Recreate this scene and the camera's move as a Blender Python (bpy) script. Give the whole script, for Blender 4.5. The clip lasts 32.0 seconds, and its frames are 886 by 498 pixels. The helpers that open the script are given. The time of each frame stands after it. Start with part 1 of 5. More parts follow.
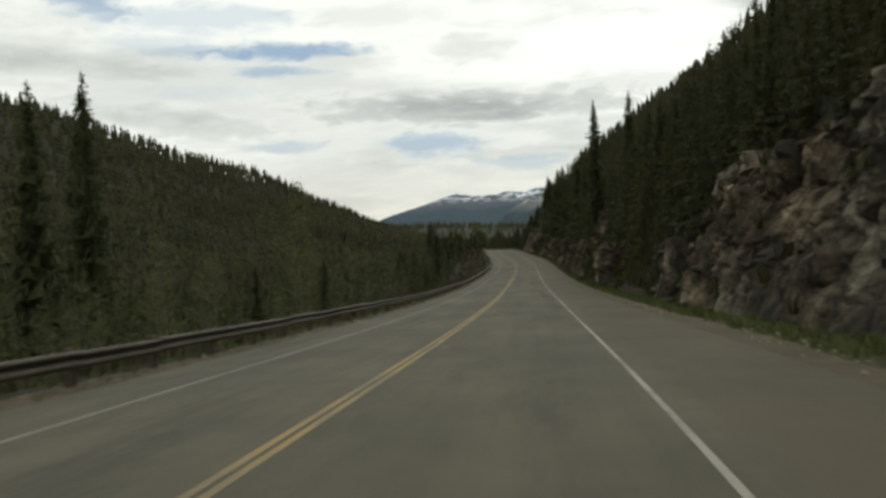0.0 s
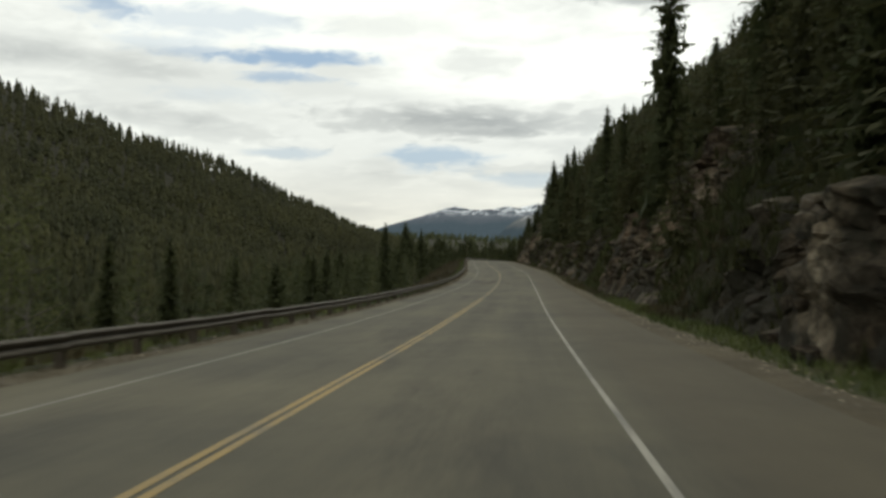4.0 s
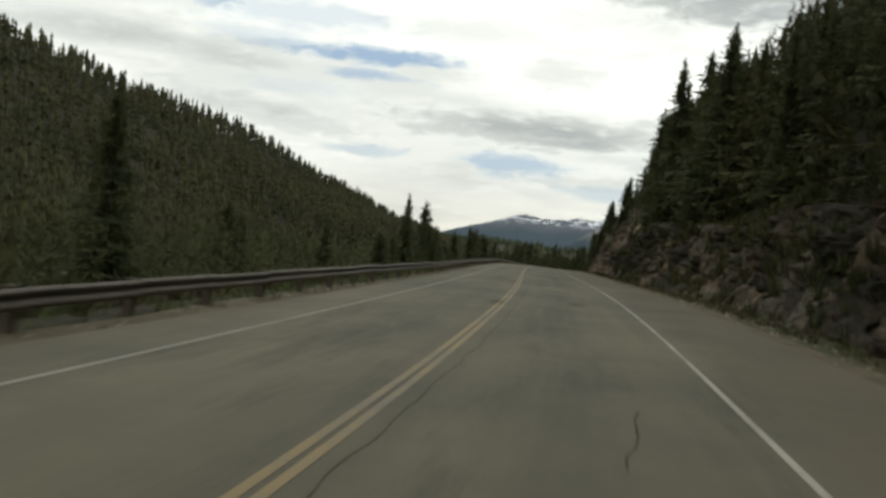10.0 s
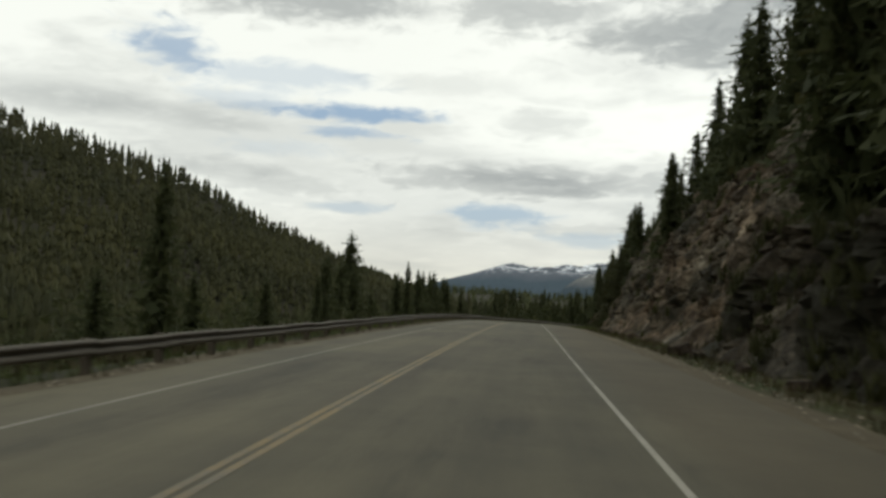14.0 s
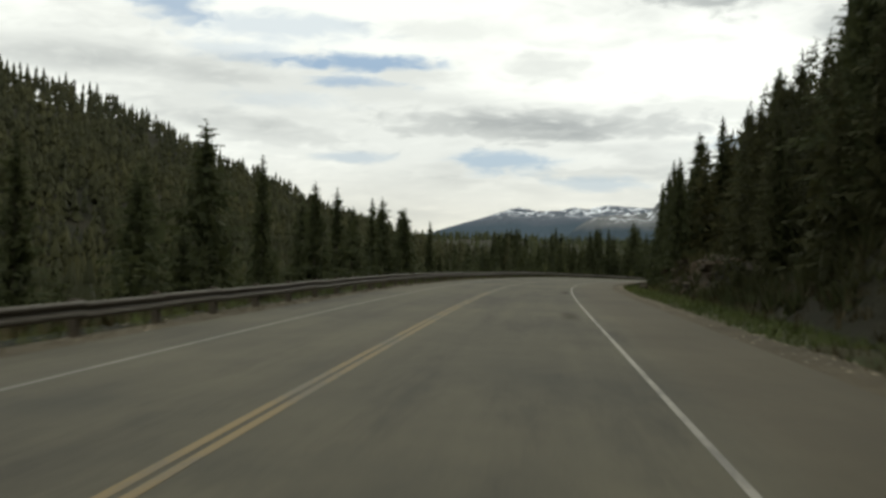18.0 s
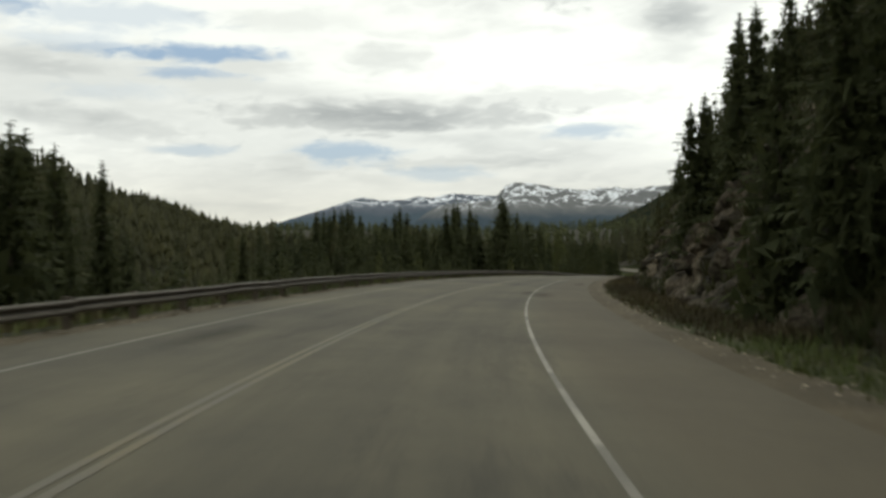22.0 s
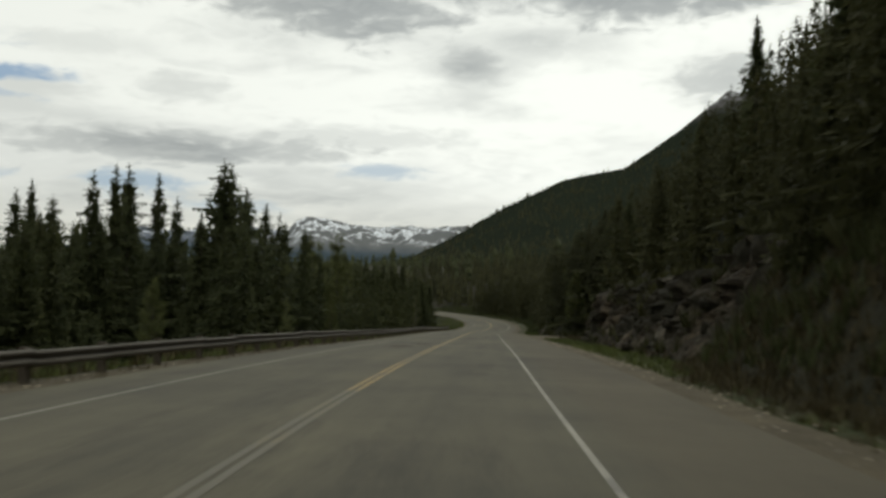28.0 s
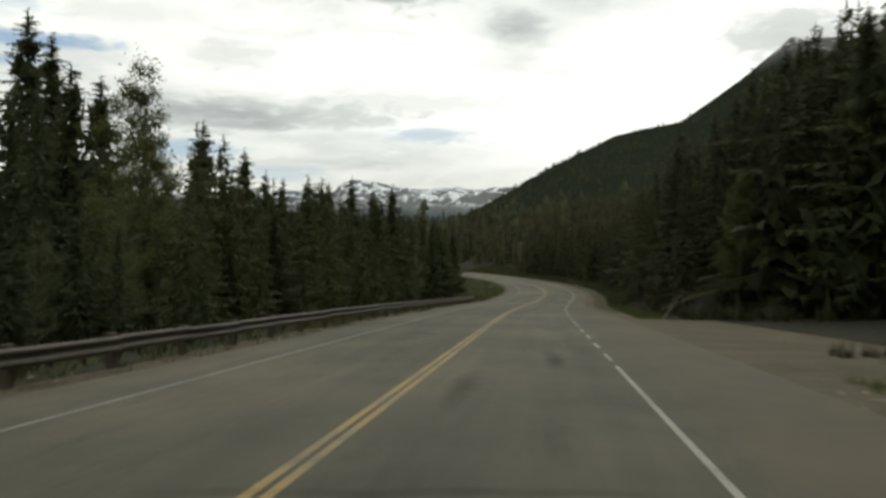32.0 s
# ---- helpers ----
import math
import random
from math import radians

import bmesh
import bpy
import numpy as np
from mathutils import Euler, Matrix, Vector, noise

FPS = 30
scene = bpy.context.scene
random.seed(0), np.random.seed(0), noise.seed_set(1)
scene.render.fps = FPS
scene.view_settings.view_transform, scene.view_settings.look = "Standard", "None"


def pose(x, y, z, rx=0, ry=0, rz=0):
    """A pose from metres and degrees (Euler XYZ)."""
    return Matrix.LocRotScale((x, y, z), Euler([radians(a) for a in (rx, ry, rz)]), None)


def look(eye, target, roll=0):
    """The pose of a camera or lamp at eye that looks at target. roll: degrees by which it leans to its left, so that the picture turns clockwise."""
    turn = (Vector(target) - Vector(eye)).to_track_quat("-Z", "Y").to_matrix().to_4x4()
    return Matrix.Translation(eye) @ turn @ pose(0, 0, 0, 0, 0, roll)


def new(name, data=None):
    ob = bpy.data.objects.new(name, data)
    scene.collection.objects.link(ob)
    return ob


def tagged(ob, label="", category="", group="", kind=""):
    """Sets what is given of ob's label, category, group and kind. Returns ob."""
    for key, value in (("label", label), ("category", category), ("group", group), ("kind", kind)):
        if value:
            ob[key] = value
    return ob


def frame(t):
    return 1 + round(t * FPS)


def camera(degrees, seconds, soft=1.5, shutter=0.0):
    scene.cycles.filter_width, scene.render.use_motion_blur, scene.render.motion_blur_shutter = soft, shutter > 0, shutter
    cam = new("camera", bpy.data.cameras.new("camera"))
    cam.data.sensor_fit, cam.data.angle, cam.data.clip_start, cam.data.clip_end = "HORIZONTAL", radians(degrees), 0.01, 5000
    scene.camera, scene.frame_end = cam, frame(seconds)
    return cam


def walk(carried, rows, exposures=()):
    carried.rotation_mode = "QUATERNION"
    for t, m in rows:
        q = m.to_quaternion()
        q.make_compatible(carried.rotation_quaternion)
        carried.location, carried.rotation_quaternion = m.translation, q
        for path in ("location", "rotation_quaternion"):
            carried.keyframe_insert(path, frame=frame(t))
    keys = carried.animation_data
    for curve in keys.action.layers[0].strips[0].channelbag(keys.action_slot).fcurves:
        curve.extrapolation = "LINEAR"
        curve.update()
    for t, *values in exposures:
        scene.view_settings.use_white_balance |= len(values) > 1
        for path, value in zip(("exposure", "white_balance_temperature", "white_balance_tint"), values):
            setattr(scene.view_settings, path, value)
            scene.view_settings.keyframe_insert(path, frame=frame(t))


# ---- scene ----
# ======== camera and its drive ========
cam = camera(45.1, 32.0, soft=3.0, shutter=0.4)
walk(cam, [
    (0, pose(2.30, 0.00, 1.56, 89.94, 2.20, 5.61)),
    (1, pose(2.16, 20.74, 0.96, 90.82, 3.86, 5.47)),
    (2, pose(2.10, 41.46, 0.34, 91.94, 0.28, 2.47)),
    (3, pose(1.72, 62.16, -0.20, 88.54, -1.01, -0.66)),
    (3.5, pose(1.51, 72.49, -0.44, 90.54, -0.27, 5.54)),
    (5.5, pose(0.44, 113.69, -1.17, 90.79, -2.45, 4.18)),
    (6, pose(0.12, 123.94, -1.27, 91.16, -1.97, 8.52)),
    (7, pose(-0.16, 144.36, -1.37, 90.35, -2.49, 9.97)),
    (8, pose(-0.68, 164.80, -1.41, 91.23, -3.32, 10.31)),
    (9, pose(-1.36, 185.31, -1.44, 90.31, -2.77, 10.62)),
    (10, pose(-2.06, 205.93, -1.29, 90.77, -5.46, 9.12)),
    (11, pose(-2.87, 226.57, -0.91, 91.05, -5.73, 10.82)),
    (12, pose(-3.76, 247.21, -0.54, 95.18, -1.97, 8.57)),
    (13, pose(-5.04, 267.75, -0.23, 94.50, -2.73, 3.75)),
    (14, pose(-6.42, 288.12, 0.07, 93.66, -2.71, 8.57)),
    (14.5, pose(-7.21, 298.26, 0.22, 90.43, -2.93, 8.88)),
    (16.5, pose(-10.10, 338.77, 0.77, 92.15, -0.34, 6.19)),
    (17, pose(-10.79, 348.90, 0.89, 91.83, -1.29, 7.87)),
    (18, pose(-12.16, 369.18, 1.09, 90.83, -1.10, 8.99)),
    (19, pose(-13.62, 389.45, 1.23, 91.15, -0.07, 7.57)),
    (20, pose(-14.67, 409.56, 1.29, 90.49, -0.42, 5.05)),
    (21, pose(-15.48, 429.42, 1.28, 91.79, 1.29, 5.65)),
    (22, pose(-16.09, 449.24, 1.24, 90.39, 0.44, 0.74)),
    (23, pose(-15.94, 468.88, 1.18, 90.39, 1.17, -1.70)),
    (24, pose(-14.79, 488.41, 1.08, 89.63, -1.09, -4.24)),
    (25, pose(-12.87, 507.74, 0.95, 92.09, -1.44, -6.31)),
    (26, pose(-10.47, 526.84, 0.81, 93.84, -1.10, -7.02)),
    (26.5, pose(-8.86, 536.27, 0.72, 92.98, -5.92, -11.53)),
    (28.5, pose(-2.03, 573.80, 0.30, 92.40, -0.40, -10.20)),
    (29, pose(-0.05, 583.07, 0.18, 90.73, -1.72, -9.67)),
    (30, pose(4.24, 601.49, -0.17, 90.76, 0.28, -8.64)),
    (31, pose(8.60, 620.03, -0.64, 89.44, -2.51, -12.16)),
    (32, pose(12.63, 638.67, -1.13, 90.53, -0.64, -7.77)),
], exposures=[
    (0.0, -0.06, 6500, 5), (2.0, -0.09, 6500, 5), (5.5, 0.09, 6500, 5), (9.0, 0.11, 6500, 5), (12.0, -0.13, 6500, 5), (14.5, -0.11, 6500, 5),
    (18.0, -0.01, 6500, 5), (21.0, -0.01, 6500, 5), (24.0, -0.21, 6500, 5), (26.0, -0.31, 6500, 5), (29.0, -0.19, 6500, 5), (32.0, -0.01, 6500, 5)])

# ======== sky, sun ========
SUN_AZ, SUN_EL = -38.0, 42.0       # degrees to the left of +y, and up


def build_world():
    world = bpy.data.worlds.new("sky")
    scene.world = world
    world.use_nodes = True
    nt = world.node_tree
    nt.nodes.clear()
    N, K = nt.nodes.new, nt.links.new

    def put(sock, v):
        if hasattr(v, "is_linked"):
            K(v, sock)
        else:
            sock.default_value = v

    def m(op, a, b=0.0, c=None, clamp=False):
        n = N("ShaderNodeMath")
        n.operation, n.use_clamp = op, clamp
        put(n.inputs[0], a)
        put(n.inputs[1], b)
        if c is not None:
            put(n.inputs[2], c)
        return n.outputs[0]

    def ramp(v, a, b, lo=0.0, hi=1.0):
        n = N("ShaderNodeMapRange")
        n.interpolation_type = "SMOOTHSTEP"
        for k, val in enumerate((v, a, b, lo, hi)):
            put(n.inputs[k], val)
        return n.outputs[0]

    def mix(f, a, b):
        n = N("ShaderNodeMix")
        n.data_type = "RGBA"
        put(n.inputs["Factor"], f)
        put(n.inputs["A"], a)
        put(n.inputs["B"], b)
        return n.outputs["Result"]

    tc = N("ShaderNodeTexCoord")
    nrm = N("ShaderNodeVectorMath")
    nrm.operation = "NORMALIZE"
    K(tc.outputs["Generated"], nrm.inputs[0])
    sep = N("ShaderNodeSeparateXYZ")
    K(nrm.outputs[0], sep.inputs[0])
    X, Y, Z = sep.outputs
    el = m("MULTIPLY", m("ARCSINE", Z), 57.2958)
    az = m("MULTIPLY", m("ARCTAN2", m("MULTIPLY", X, -1.0), Y), 57.2958)
    # streaked cloud layers, flattened towards the horizon
    flat_el = m("DIVIDE", el, m("ADD", 1.0, m("MULTIPLY", m("ABSOLUTE", el), 0.03)))

    def cloud(along, up, detail, rough, seed, warp=0.3):
        deck = N("ShaderNodeCombineXYZ")
        put(deck.inputs[0], m("MULTIPLY", m("ADD", az, m("MULTIPLY", flat_el, 0.5)), along))
        put(deck.inputs[1], m("MULTIPLY", flat_el, up))
        deck.inputs[2].default_value = seed
        n = N("ShaderNodeTexNoise")
        n.inputs["Scale"].default_value = 1.0
        n.inputs["Detail"].default_value = detail
        n.inputs["Roughness"].default_value = rough
        n.inputs["Distortion"].default_value = warp
        K(deck.outputs[0], n.inputs["Vector"])
        return n.outputs["Fac"]

    big = cloud(0.055, 0.34, 3, 0.45, 3.1)
    mid = cloud(0.16, 1.1, 4, 0.5, 8.4, 0.5)
    fine = cloud(0.6, 2.8, 4, 0.55, 1.9, 0.5)
    tex = m("ADD", m("MULTIPLY", big, 0.5), m("ADD", m("MULTIPLY", mid, 0.36), m("MULTIPLY", fine, 0.14)))
    wob = m("ADD", m("MULTIPLY", m("SUBTRACT", mid, 0.5), 1.7), m("MULTIPLY", m("SUBTRACT", fine, 0.5), 2.0))

    def blob(a, e, wa, we, amp, slant=0.0, edge=1.35, core=0.25):
        """A soft ragged streak of the sky at azimuth a and elevation e, rising to the left by slant."""
        da = m("SUBTRACT", az, a)
        de = m("DIVIDE", m("SUBTRACT", m("SUBTRACT", el, e), m("MULTIPLY", da, slant)), we)
        da = m("DIVIDE", da, wa)
        d = m("SQRT", m("ADD", m("MULTIPLY", da, da), m("MULTIPLY", de, de)))
        d = m("ADD", d, wob)
        return ramp(d, edge, core, 0.0, amp)

    def both(*v):
        out = v[0]
        for k in v[1:]:
            out = m("MAXIMUM", out, k)
        return out

    # gaps of blue in the deck
    gaps = both(blob(13.0, 10.6, 4.8, 0.55, 0.9, -0.02, 1.3, 0.3), blob(18.3, 10.7, 3.0, 0.3, 0.5), blob(14.0, 9.55, 2.9, 0.42, 0.7, 0.02, 1.3, 0.2), blob(23.9, 13.3, 2.4, 1.3, 0.75, 0.25),
                blob(6.4, 5.5, 2.7, 0.62, 0.75), blob(13.9, 5.6, 2.0, 0.34, 0.45), blob(0.8, 4.4, 2.4, 0.4, 0.5), blob(-6.7, 6.6, 2.6, 0.42, 0.6),
                blob(17.5, 12.3, 4.4, 0.7, 0.36), blob(20.5, 11.0, 2.6, 0.5, 0.3), blob(18.0, 8.6, 4.0, 0.5, 0.2))
    # grey undersides
    grey = both(blob(7.0, 5.4, 20.0, 3.2, 0.26), blob(17.0, 16.6, 9.0, 1.5, 0.7), blob(-2.6, 15.3, 5.5, 1.6, 0.78), blob(3.6, 7.4, 9.5, 1.15, 0.6), blob(3.0, 7.1, 5.0, 0.85, 0.7), blob(18.5, 6.9, 7.0, 0.9, 0.42, 0.12), blob(-0.6, 4.95, 6.4, 0.55, 0.42), blob(9.5, 4.7, 6.0, 0.4, 0.25),
                blob(-5.0, 15.2, 6.5, 2.0, 0.82), blob(-21, 16.4, 8.0, 1.9, 0.85), blob(-8.5, 17.2, 9.0, 2.2, 0.85), blob(5.0, 16.4, 7.0, 1.3, 0.6), blob(21, 17.0, 7.0, 1.3, 0.6),
                blob(3.8, 10.6, 2.4, 0.9, 0.3), blob(-11.5, 12.2, 2.3, 1.2, 0.42), blob(-25.7, 11.6, 3.4, 1.3, 0.55), blob(-4.5, 8.3, 6.0, 0.7, 0.3), blob(28, 10.2, 5.0, 0.8, 0.3),
                blob(21, 10.0, 4.0, 0.8, 0.25), blob(8.5, 12.4, 4.0, 0.6, 0.2), blob(-16, 13.6, 4.0, 0.8, 0.3))
    shade = m("ADD", ramp(tex, 0.45, 0.63, 0.0, 0.34), m("MULTIPLY", grey, m("ADD", 0.72, m("MULTIPLY", fine, 0.5))), clamp=True)
    white = (1.08, 1.08, 1.03, 1)
    dull = (0.29, 0.31, 0.325, 1)
    warm = (0.99, 0.95, 0.84, 1)
    body = mix(ramp(el, 1.0, 6.5), warm, white)
    body = mix(shade, body, dull)
    # the deck is brighter towards the hidden sun
    sunward = N("ShaderNodeVectorMath")
    sunward.operation = "SCALE"
    K(body, sunward.inputs[0])
    K(ramp(az, 14.0, -16.0, 0.98, 1.12), sunward.inputs["Scale"])
    body = sunward.outputs[0]
    sky = N("ShaderNodeTexSky")
    sky.sky_type, sky.sun_disc = "NISHITA", False
    sky.sun_elevation, sky.sun_rotation = radians(SUN_EL), radians(-SUN_AZ)
    lit = N("ShaderNodeVectorMath")
    lit.operation = "SCALE"
    K(sky.outputs[0], lit.inputs[0])
    lit.inputs["Scale"].default_value = 0.09
    blue = mix(0.6, lit.outputs[0], (0.30, 0.44, 0.66, 1))
    final = mix(gaps, body, blue)
    ground_dark = mix(ramp(Z, -0.06, 0.0), (0.03, 0.035, 0.03, 1), final)
    bg = N("ShaderNodeBackground")
    K(ground_dark, bg.inputs[0])
    bg.inputs[1].default_value = 1.0
    out = N("ShaderNodeOutputWorld")
    K(bg.outputs[0], out.inputs[0])


build_world()
sun = new("sun", bpy.data.lights.new("sun", "SUN"))
sun.data.energy, sun.data.angle, sun.data.color = 0.35, radians(12), (1.0, 0.95, 0.87)
sun.matrix_world = look((0, 0, 60), (math.sin(radians(SUN_AZ)) * 50, -math.cos(radians(SUN_AZ)) * 50, 60 - 50 * math.tan(radians(SUN_EL))))


# ======== materials ========
def material(name, build):
    mat = bpy.data.materials.new(name)
    mat.use_nodes = True
    nt = mat.node_tree
    bsdf = nt.nodes["Principled BSDF"]
    build(nt, bsdf)
    return mat


def noise_node(nt, scale, detail=4.0, rough=0.6, coord="Object", stretch=(1, 1, 1)):
    tc = nt.nodes.new("ShaderNodeTexCoord")
    mp = nt.nodes.new("ShaderNodeMapping")
    mp.inputs["Scale"].default_value = stretch
    n = nt.nodes.new("ShaderNodeTexNoise")
    n.inputs["Scale"].default_value, n.inputs["Detail"].default_value, n.inputs["Roughness"].default_value = scale, detail, rough
    nt.links.new(tc.outputs[coord], mp.inputs[0])
    nt.links.new(mp.outputs[0], n.inputs["Vector"])
    return n.outputs["Fac"]


def ramp_node(nt, fac, stops):
    r = nt.nodes.new("ShaderNodeValToRGB")
    e = r.color_ramp.elements
    while len(e) < len(stops):
        e.new(0.5)
    for k, (p, c) in zip(e, stops):
        k.position, k.color = p, (*c, 1)
    nt.links.new(fac, r.inputs[0])
    return r.outputs[0]


def mix_node(nt, fac, a, b, blend="MIX"):
    n = nt.nodes.new("ShaderNodeMix")
    n.data_type, n.blend_type = "RGBA", blend
    for key, v in (("Factor", fac), ("A", a), ("B", b)):
        if hasattr(v, "is_linked"):
            nt.links.new(v, n.inputs[key])
        else:
            n.inputs[key].default_value = v if key == "Factor" else (*v, 1)
    return n.outputs["Result"]


def bump_node(nt, bsdf, height, strength, distance):
    b = nt.nodes.new("ShaderNodeBump")
    b.inputs["Strength"].default_value, b.inputs["Distance"].default_value = strength, distance
    nt.links.new(height, b.inputs["Height"])
    nt.links.new(b.outputs[0], bsdf.inputs["Normal"])


def surface(name, stops, scale, fine_scale, rough=0.9, bump=0.4, bump_dist=0.02, tint=None, stretch=(1, 1, 1), per_object=0.0, per_island=0.0):
    """A two-scale natural surface: broad stains over a fine grain."""
    def build(nt, bsdf):
        broad = ramp_node(nt, noise_node(nt, scale, 5, 0.6, stretch=stretch), stops)
        grain = noise_node(nt, fine_scale, 6, 0.7)
        col = mix_node(nt, 0.75, broad, ramp_node(nt, grain, [(0.25, (0.45, 0.45, 0.45)), (0.75, (1.5, 1.5, 1.5))]), "MULTIPLY")
        if per_object:
            oi = nt.nodes.new("ShaderNodeObjectInfo")
            col = mix_node(nt, per_object, col, ramp_node(nt, oi.outputs["Random"], [(0.0, (0.5, 0.5, 0.5)), (1.0, (1.5, 1.45, 1.35))]), "MULTIPLY")
        if per_island:
            gi = nt.nodes.new("ShaderNodeNewGeometry")
            col = mix_node(nt, per_island, col, ramp_node(nt, gi.outputs["Random Per Island"], [(0.0, (0.5, 0.52, 0.5)), (1.0, (1.6, 1.5, 1.3))]), "MULTIPLY")
        nt.links.new(col, bsdf.inputs["Base Color"])
        bsdf.inputs["Roughness"].default_value = rough
        bsdf.inputs["Specular IOR Level"].default_value = 0.25
        if bump:
            bump_node(nt, bsdf, grain, bump, bump_dist)
    return material(name, build)


def build_asphalt(nt, bsdf):
    # lane-long wear streaks, mottled patches and a fine aggregate
    tc = nt.nodes.new("ShaderNodeUVMap")
    tc.uv_map = "lane"
    def n(scale, stretch, detail=4, rough=0.6):
        mp = nt.nodes.new("ShaderNodeMapping")
        mp.inputs["Scale"].default_value = stretch
        t = nt.nodes.new("ShaderNodeTexNoise")
        t.inputs["Scale"].default_value, t.inputs["Detail"].default_value, t.inputs["Roughness"].default_value = scale, detail, rough
        nt.links.new(tc.outputs[0], mp.inputs[0])
        nt.links.new(mp.outputs[0], t.inputs["Vector"])
        return t.outputs["Fac"]
    streak = n(0.9, (1.0, 0.03, 1), 5)
    patch = n(0.16, (1.0, 0.6, 1), 6, 0.7)
    grain = n(28.0, (1, 1, 1), 3, 0.8)
    tar = n(0.5, (1.0, 0.12, 1), 6, 0.75)
    col = ramp_node(nt, streak, [(0.3, (0.060, 0.055, 0.037)), (0.7, (0.096, 0.087, 0.057))])
    col = mix_node(nt, 0.9, col, ramp_node(nt, patch, [(0.34, (0.60, 0.61, 0.62)), (0.64, (1.2, 1.17, 1.11))]), "MULTIPLY")
    col = mix_node(nt, 0.5, col, ramp_node(nt, grain, [(0.2, (0.5, 0.5, 0.5)), (0.8, (1.5, 1.5, 1.5))]), "MULTIPLY")
    col = mix_node(nt, 1.0, col, ramp_node(nt, tar, [(0.52, (1, 1, 1)), (0.66, (0.62, 0.62, 0.63))]), "MULTIPLY")
    # the verge side of the pavement is dusty
    sp = nt.nodes.new("ShaderNodeSeparateXYZ")
    nt.links.new(tc.outputs[0], sp.inputs[0])
    mr = nt.nodes.new("ShaderNodeMapRange")
    mr.interpolation_type = "SMOOTHSTEP"
    for k, v in ((1, 3.6), (2, 4.6), (3, 0.0), (4, 0.8)):
        mr.inputs[k].default_value = v
    nt.links.new(sp.outputs[0], mr.inputs[0])
    dust = ramp_node(nt, patch, [(0.3, (0.054, 0.045, 0.027)), (0.7, (0.09, 0.075, 0.046))])
    col = mix_node(nt, mr.outputs[0], col, dust)
    nt.links.new(col, bsdf.inputs["Base Color"])
    bsdf.inputs["Roughness"].default_value = 0.85
    bsdf.inputs["Specular IOR Level"].default_value = 0.3
    bump_node(nt, bsdf, grain, 0.35, 0.006)


M_ASPHALT = material("asphalt", build_asphalt)


def paint(name, colour, worn, cover):
    def build(nt, bsdf):
        chips = noise_node(nt, 9.0, 6, 0.8)
        fade = noise_node(nt, 0.35, 4, 0.6)
        both = nt.nodes.new("ShaderNodeMath")
        both.operation = "MULTIPLY_ADD"
        nt.links.new(fade, both.inputs[0])
        both.inputs[1].default_value = 0.9
        nt.links.new(chips, both.inputs[2])
        col = mix_node(nt, ramp_node(nt, both.outputs[0], [(cover - 0.12, (0, 0, 0)), (cover + 0.12, (1, 1, 1))]), worn, colour)
        nt.links.new(col, bsdf.inputs["Base Color"])
        bsdf.inputs["Roughness"].default_value = 0.7
    return material(name, build)


M_WHITE = paint("white_road_paint", (0.245, 0.23, 0.185), (0.10, 0.092, 0.075), 0.9)
M_WHITE_OLD = paint("faded_white_road_paint", (0.155, 0.143, 0.11), (0.09, 0.083, 0.067), 0.92)
M_WHITE_GONE = paint("nearly_gone_white_road_paint", (0.13, 0.12, 0.093), (0.084, 0.076, 0.055), 1.0)
M_YELLOW = paint("yellow_road_paint", (0.235, 0.155, 0.035), (0.095, 0.08, 0.05), 0.88)
M_YELLOW_OLD = paint("faded_yellow_road_paint", (0.155, 0.105, 0.03), (0.086, 0.073, 0.045), 0.98)
M_YELLOW_GONE = paint("nearly_gone_yellow_road_paint", (0.098, 0.08, 0.036), (0.08, 0.071, 0.046), 1.02)
M_TAR = surface("crack_sealer", [(0.3, (0.045, 0.042, 0.034)), (0.7, (0.062, 0.057, 0.046))], 1.5, 20, 1.0, 0.0, 0.004)
M_TAR.node_tree.nodes["Principled BSDF"].inputs["Specular IOR Level"].default_value = 0.0
M_GRAVEL = surface("gravel", [(0.3, (0.06, 0.05, 0.031)), (0.7, (0.108, 0.089, 0.056))], 0.5, 14, 0.95, 0.8, 0.03)
M_STONE = surface("loose_stone", [(0.3, (0.16, 0.14, 0.115)), (0.7, (0.3, 0.265, 0.22))], 1.5, 9, 0.9, 0.5, 0.02, per_object=0.8, per_island=0.6)
M_VERGE = surface("verge_soil", [(0.3, (0.034, 0.046, 0.013)), (0.52, (0.046, 0.046, 0.02)), (0.72, (0.062, 0.047, 0.029))], 0.35, 6, 1.0, 0.9, 0.06)
M_GROUND = surface("forest_floor", [(0.3, (0.012, 0.015, 0.007)), (0.55, (0.026, 0.024, 0.013)), (0.75, (0.038, 0.032, 0.021))], 0.12, 2.2, 1.0, 1.0, 0.25)
M_RAIL = surface("weathered_galvanised_steel", [(0.3, (0.062, 0.053, 0.04)), (0.7, (0.105, 0.093, 0.073))], 0.8, 12, 0.62, 0.1, 0.003)
M_RAIL.node_tree.nodes["Principled BSDF"].inputs["Metallic"].default_value = 0.35
M_POST = surface("weathered_timber", [(0.3, (0.045, 0.037, 0.027)), (0.7, (0.085, 0.07, 0.052))], 2.5, 18, 0.95, 0.5, 0.008, stretch=(1, 1, 0.2))
M_BARK = surface("bark", [(0.3, (0.04, 0.032, 0.025)), (0.7, (0.09, 0.075, 0.06))], 2.0, 12, 1.0, 0.8, 0.02, stretch=(1, 1, 0.25))
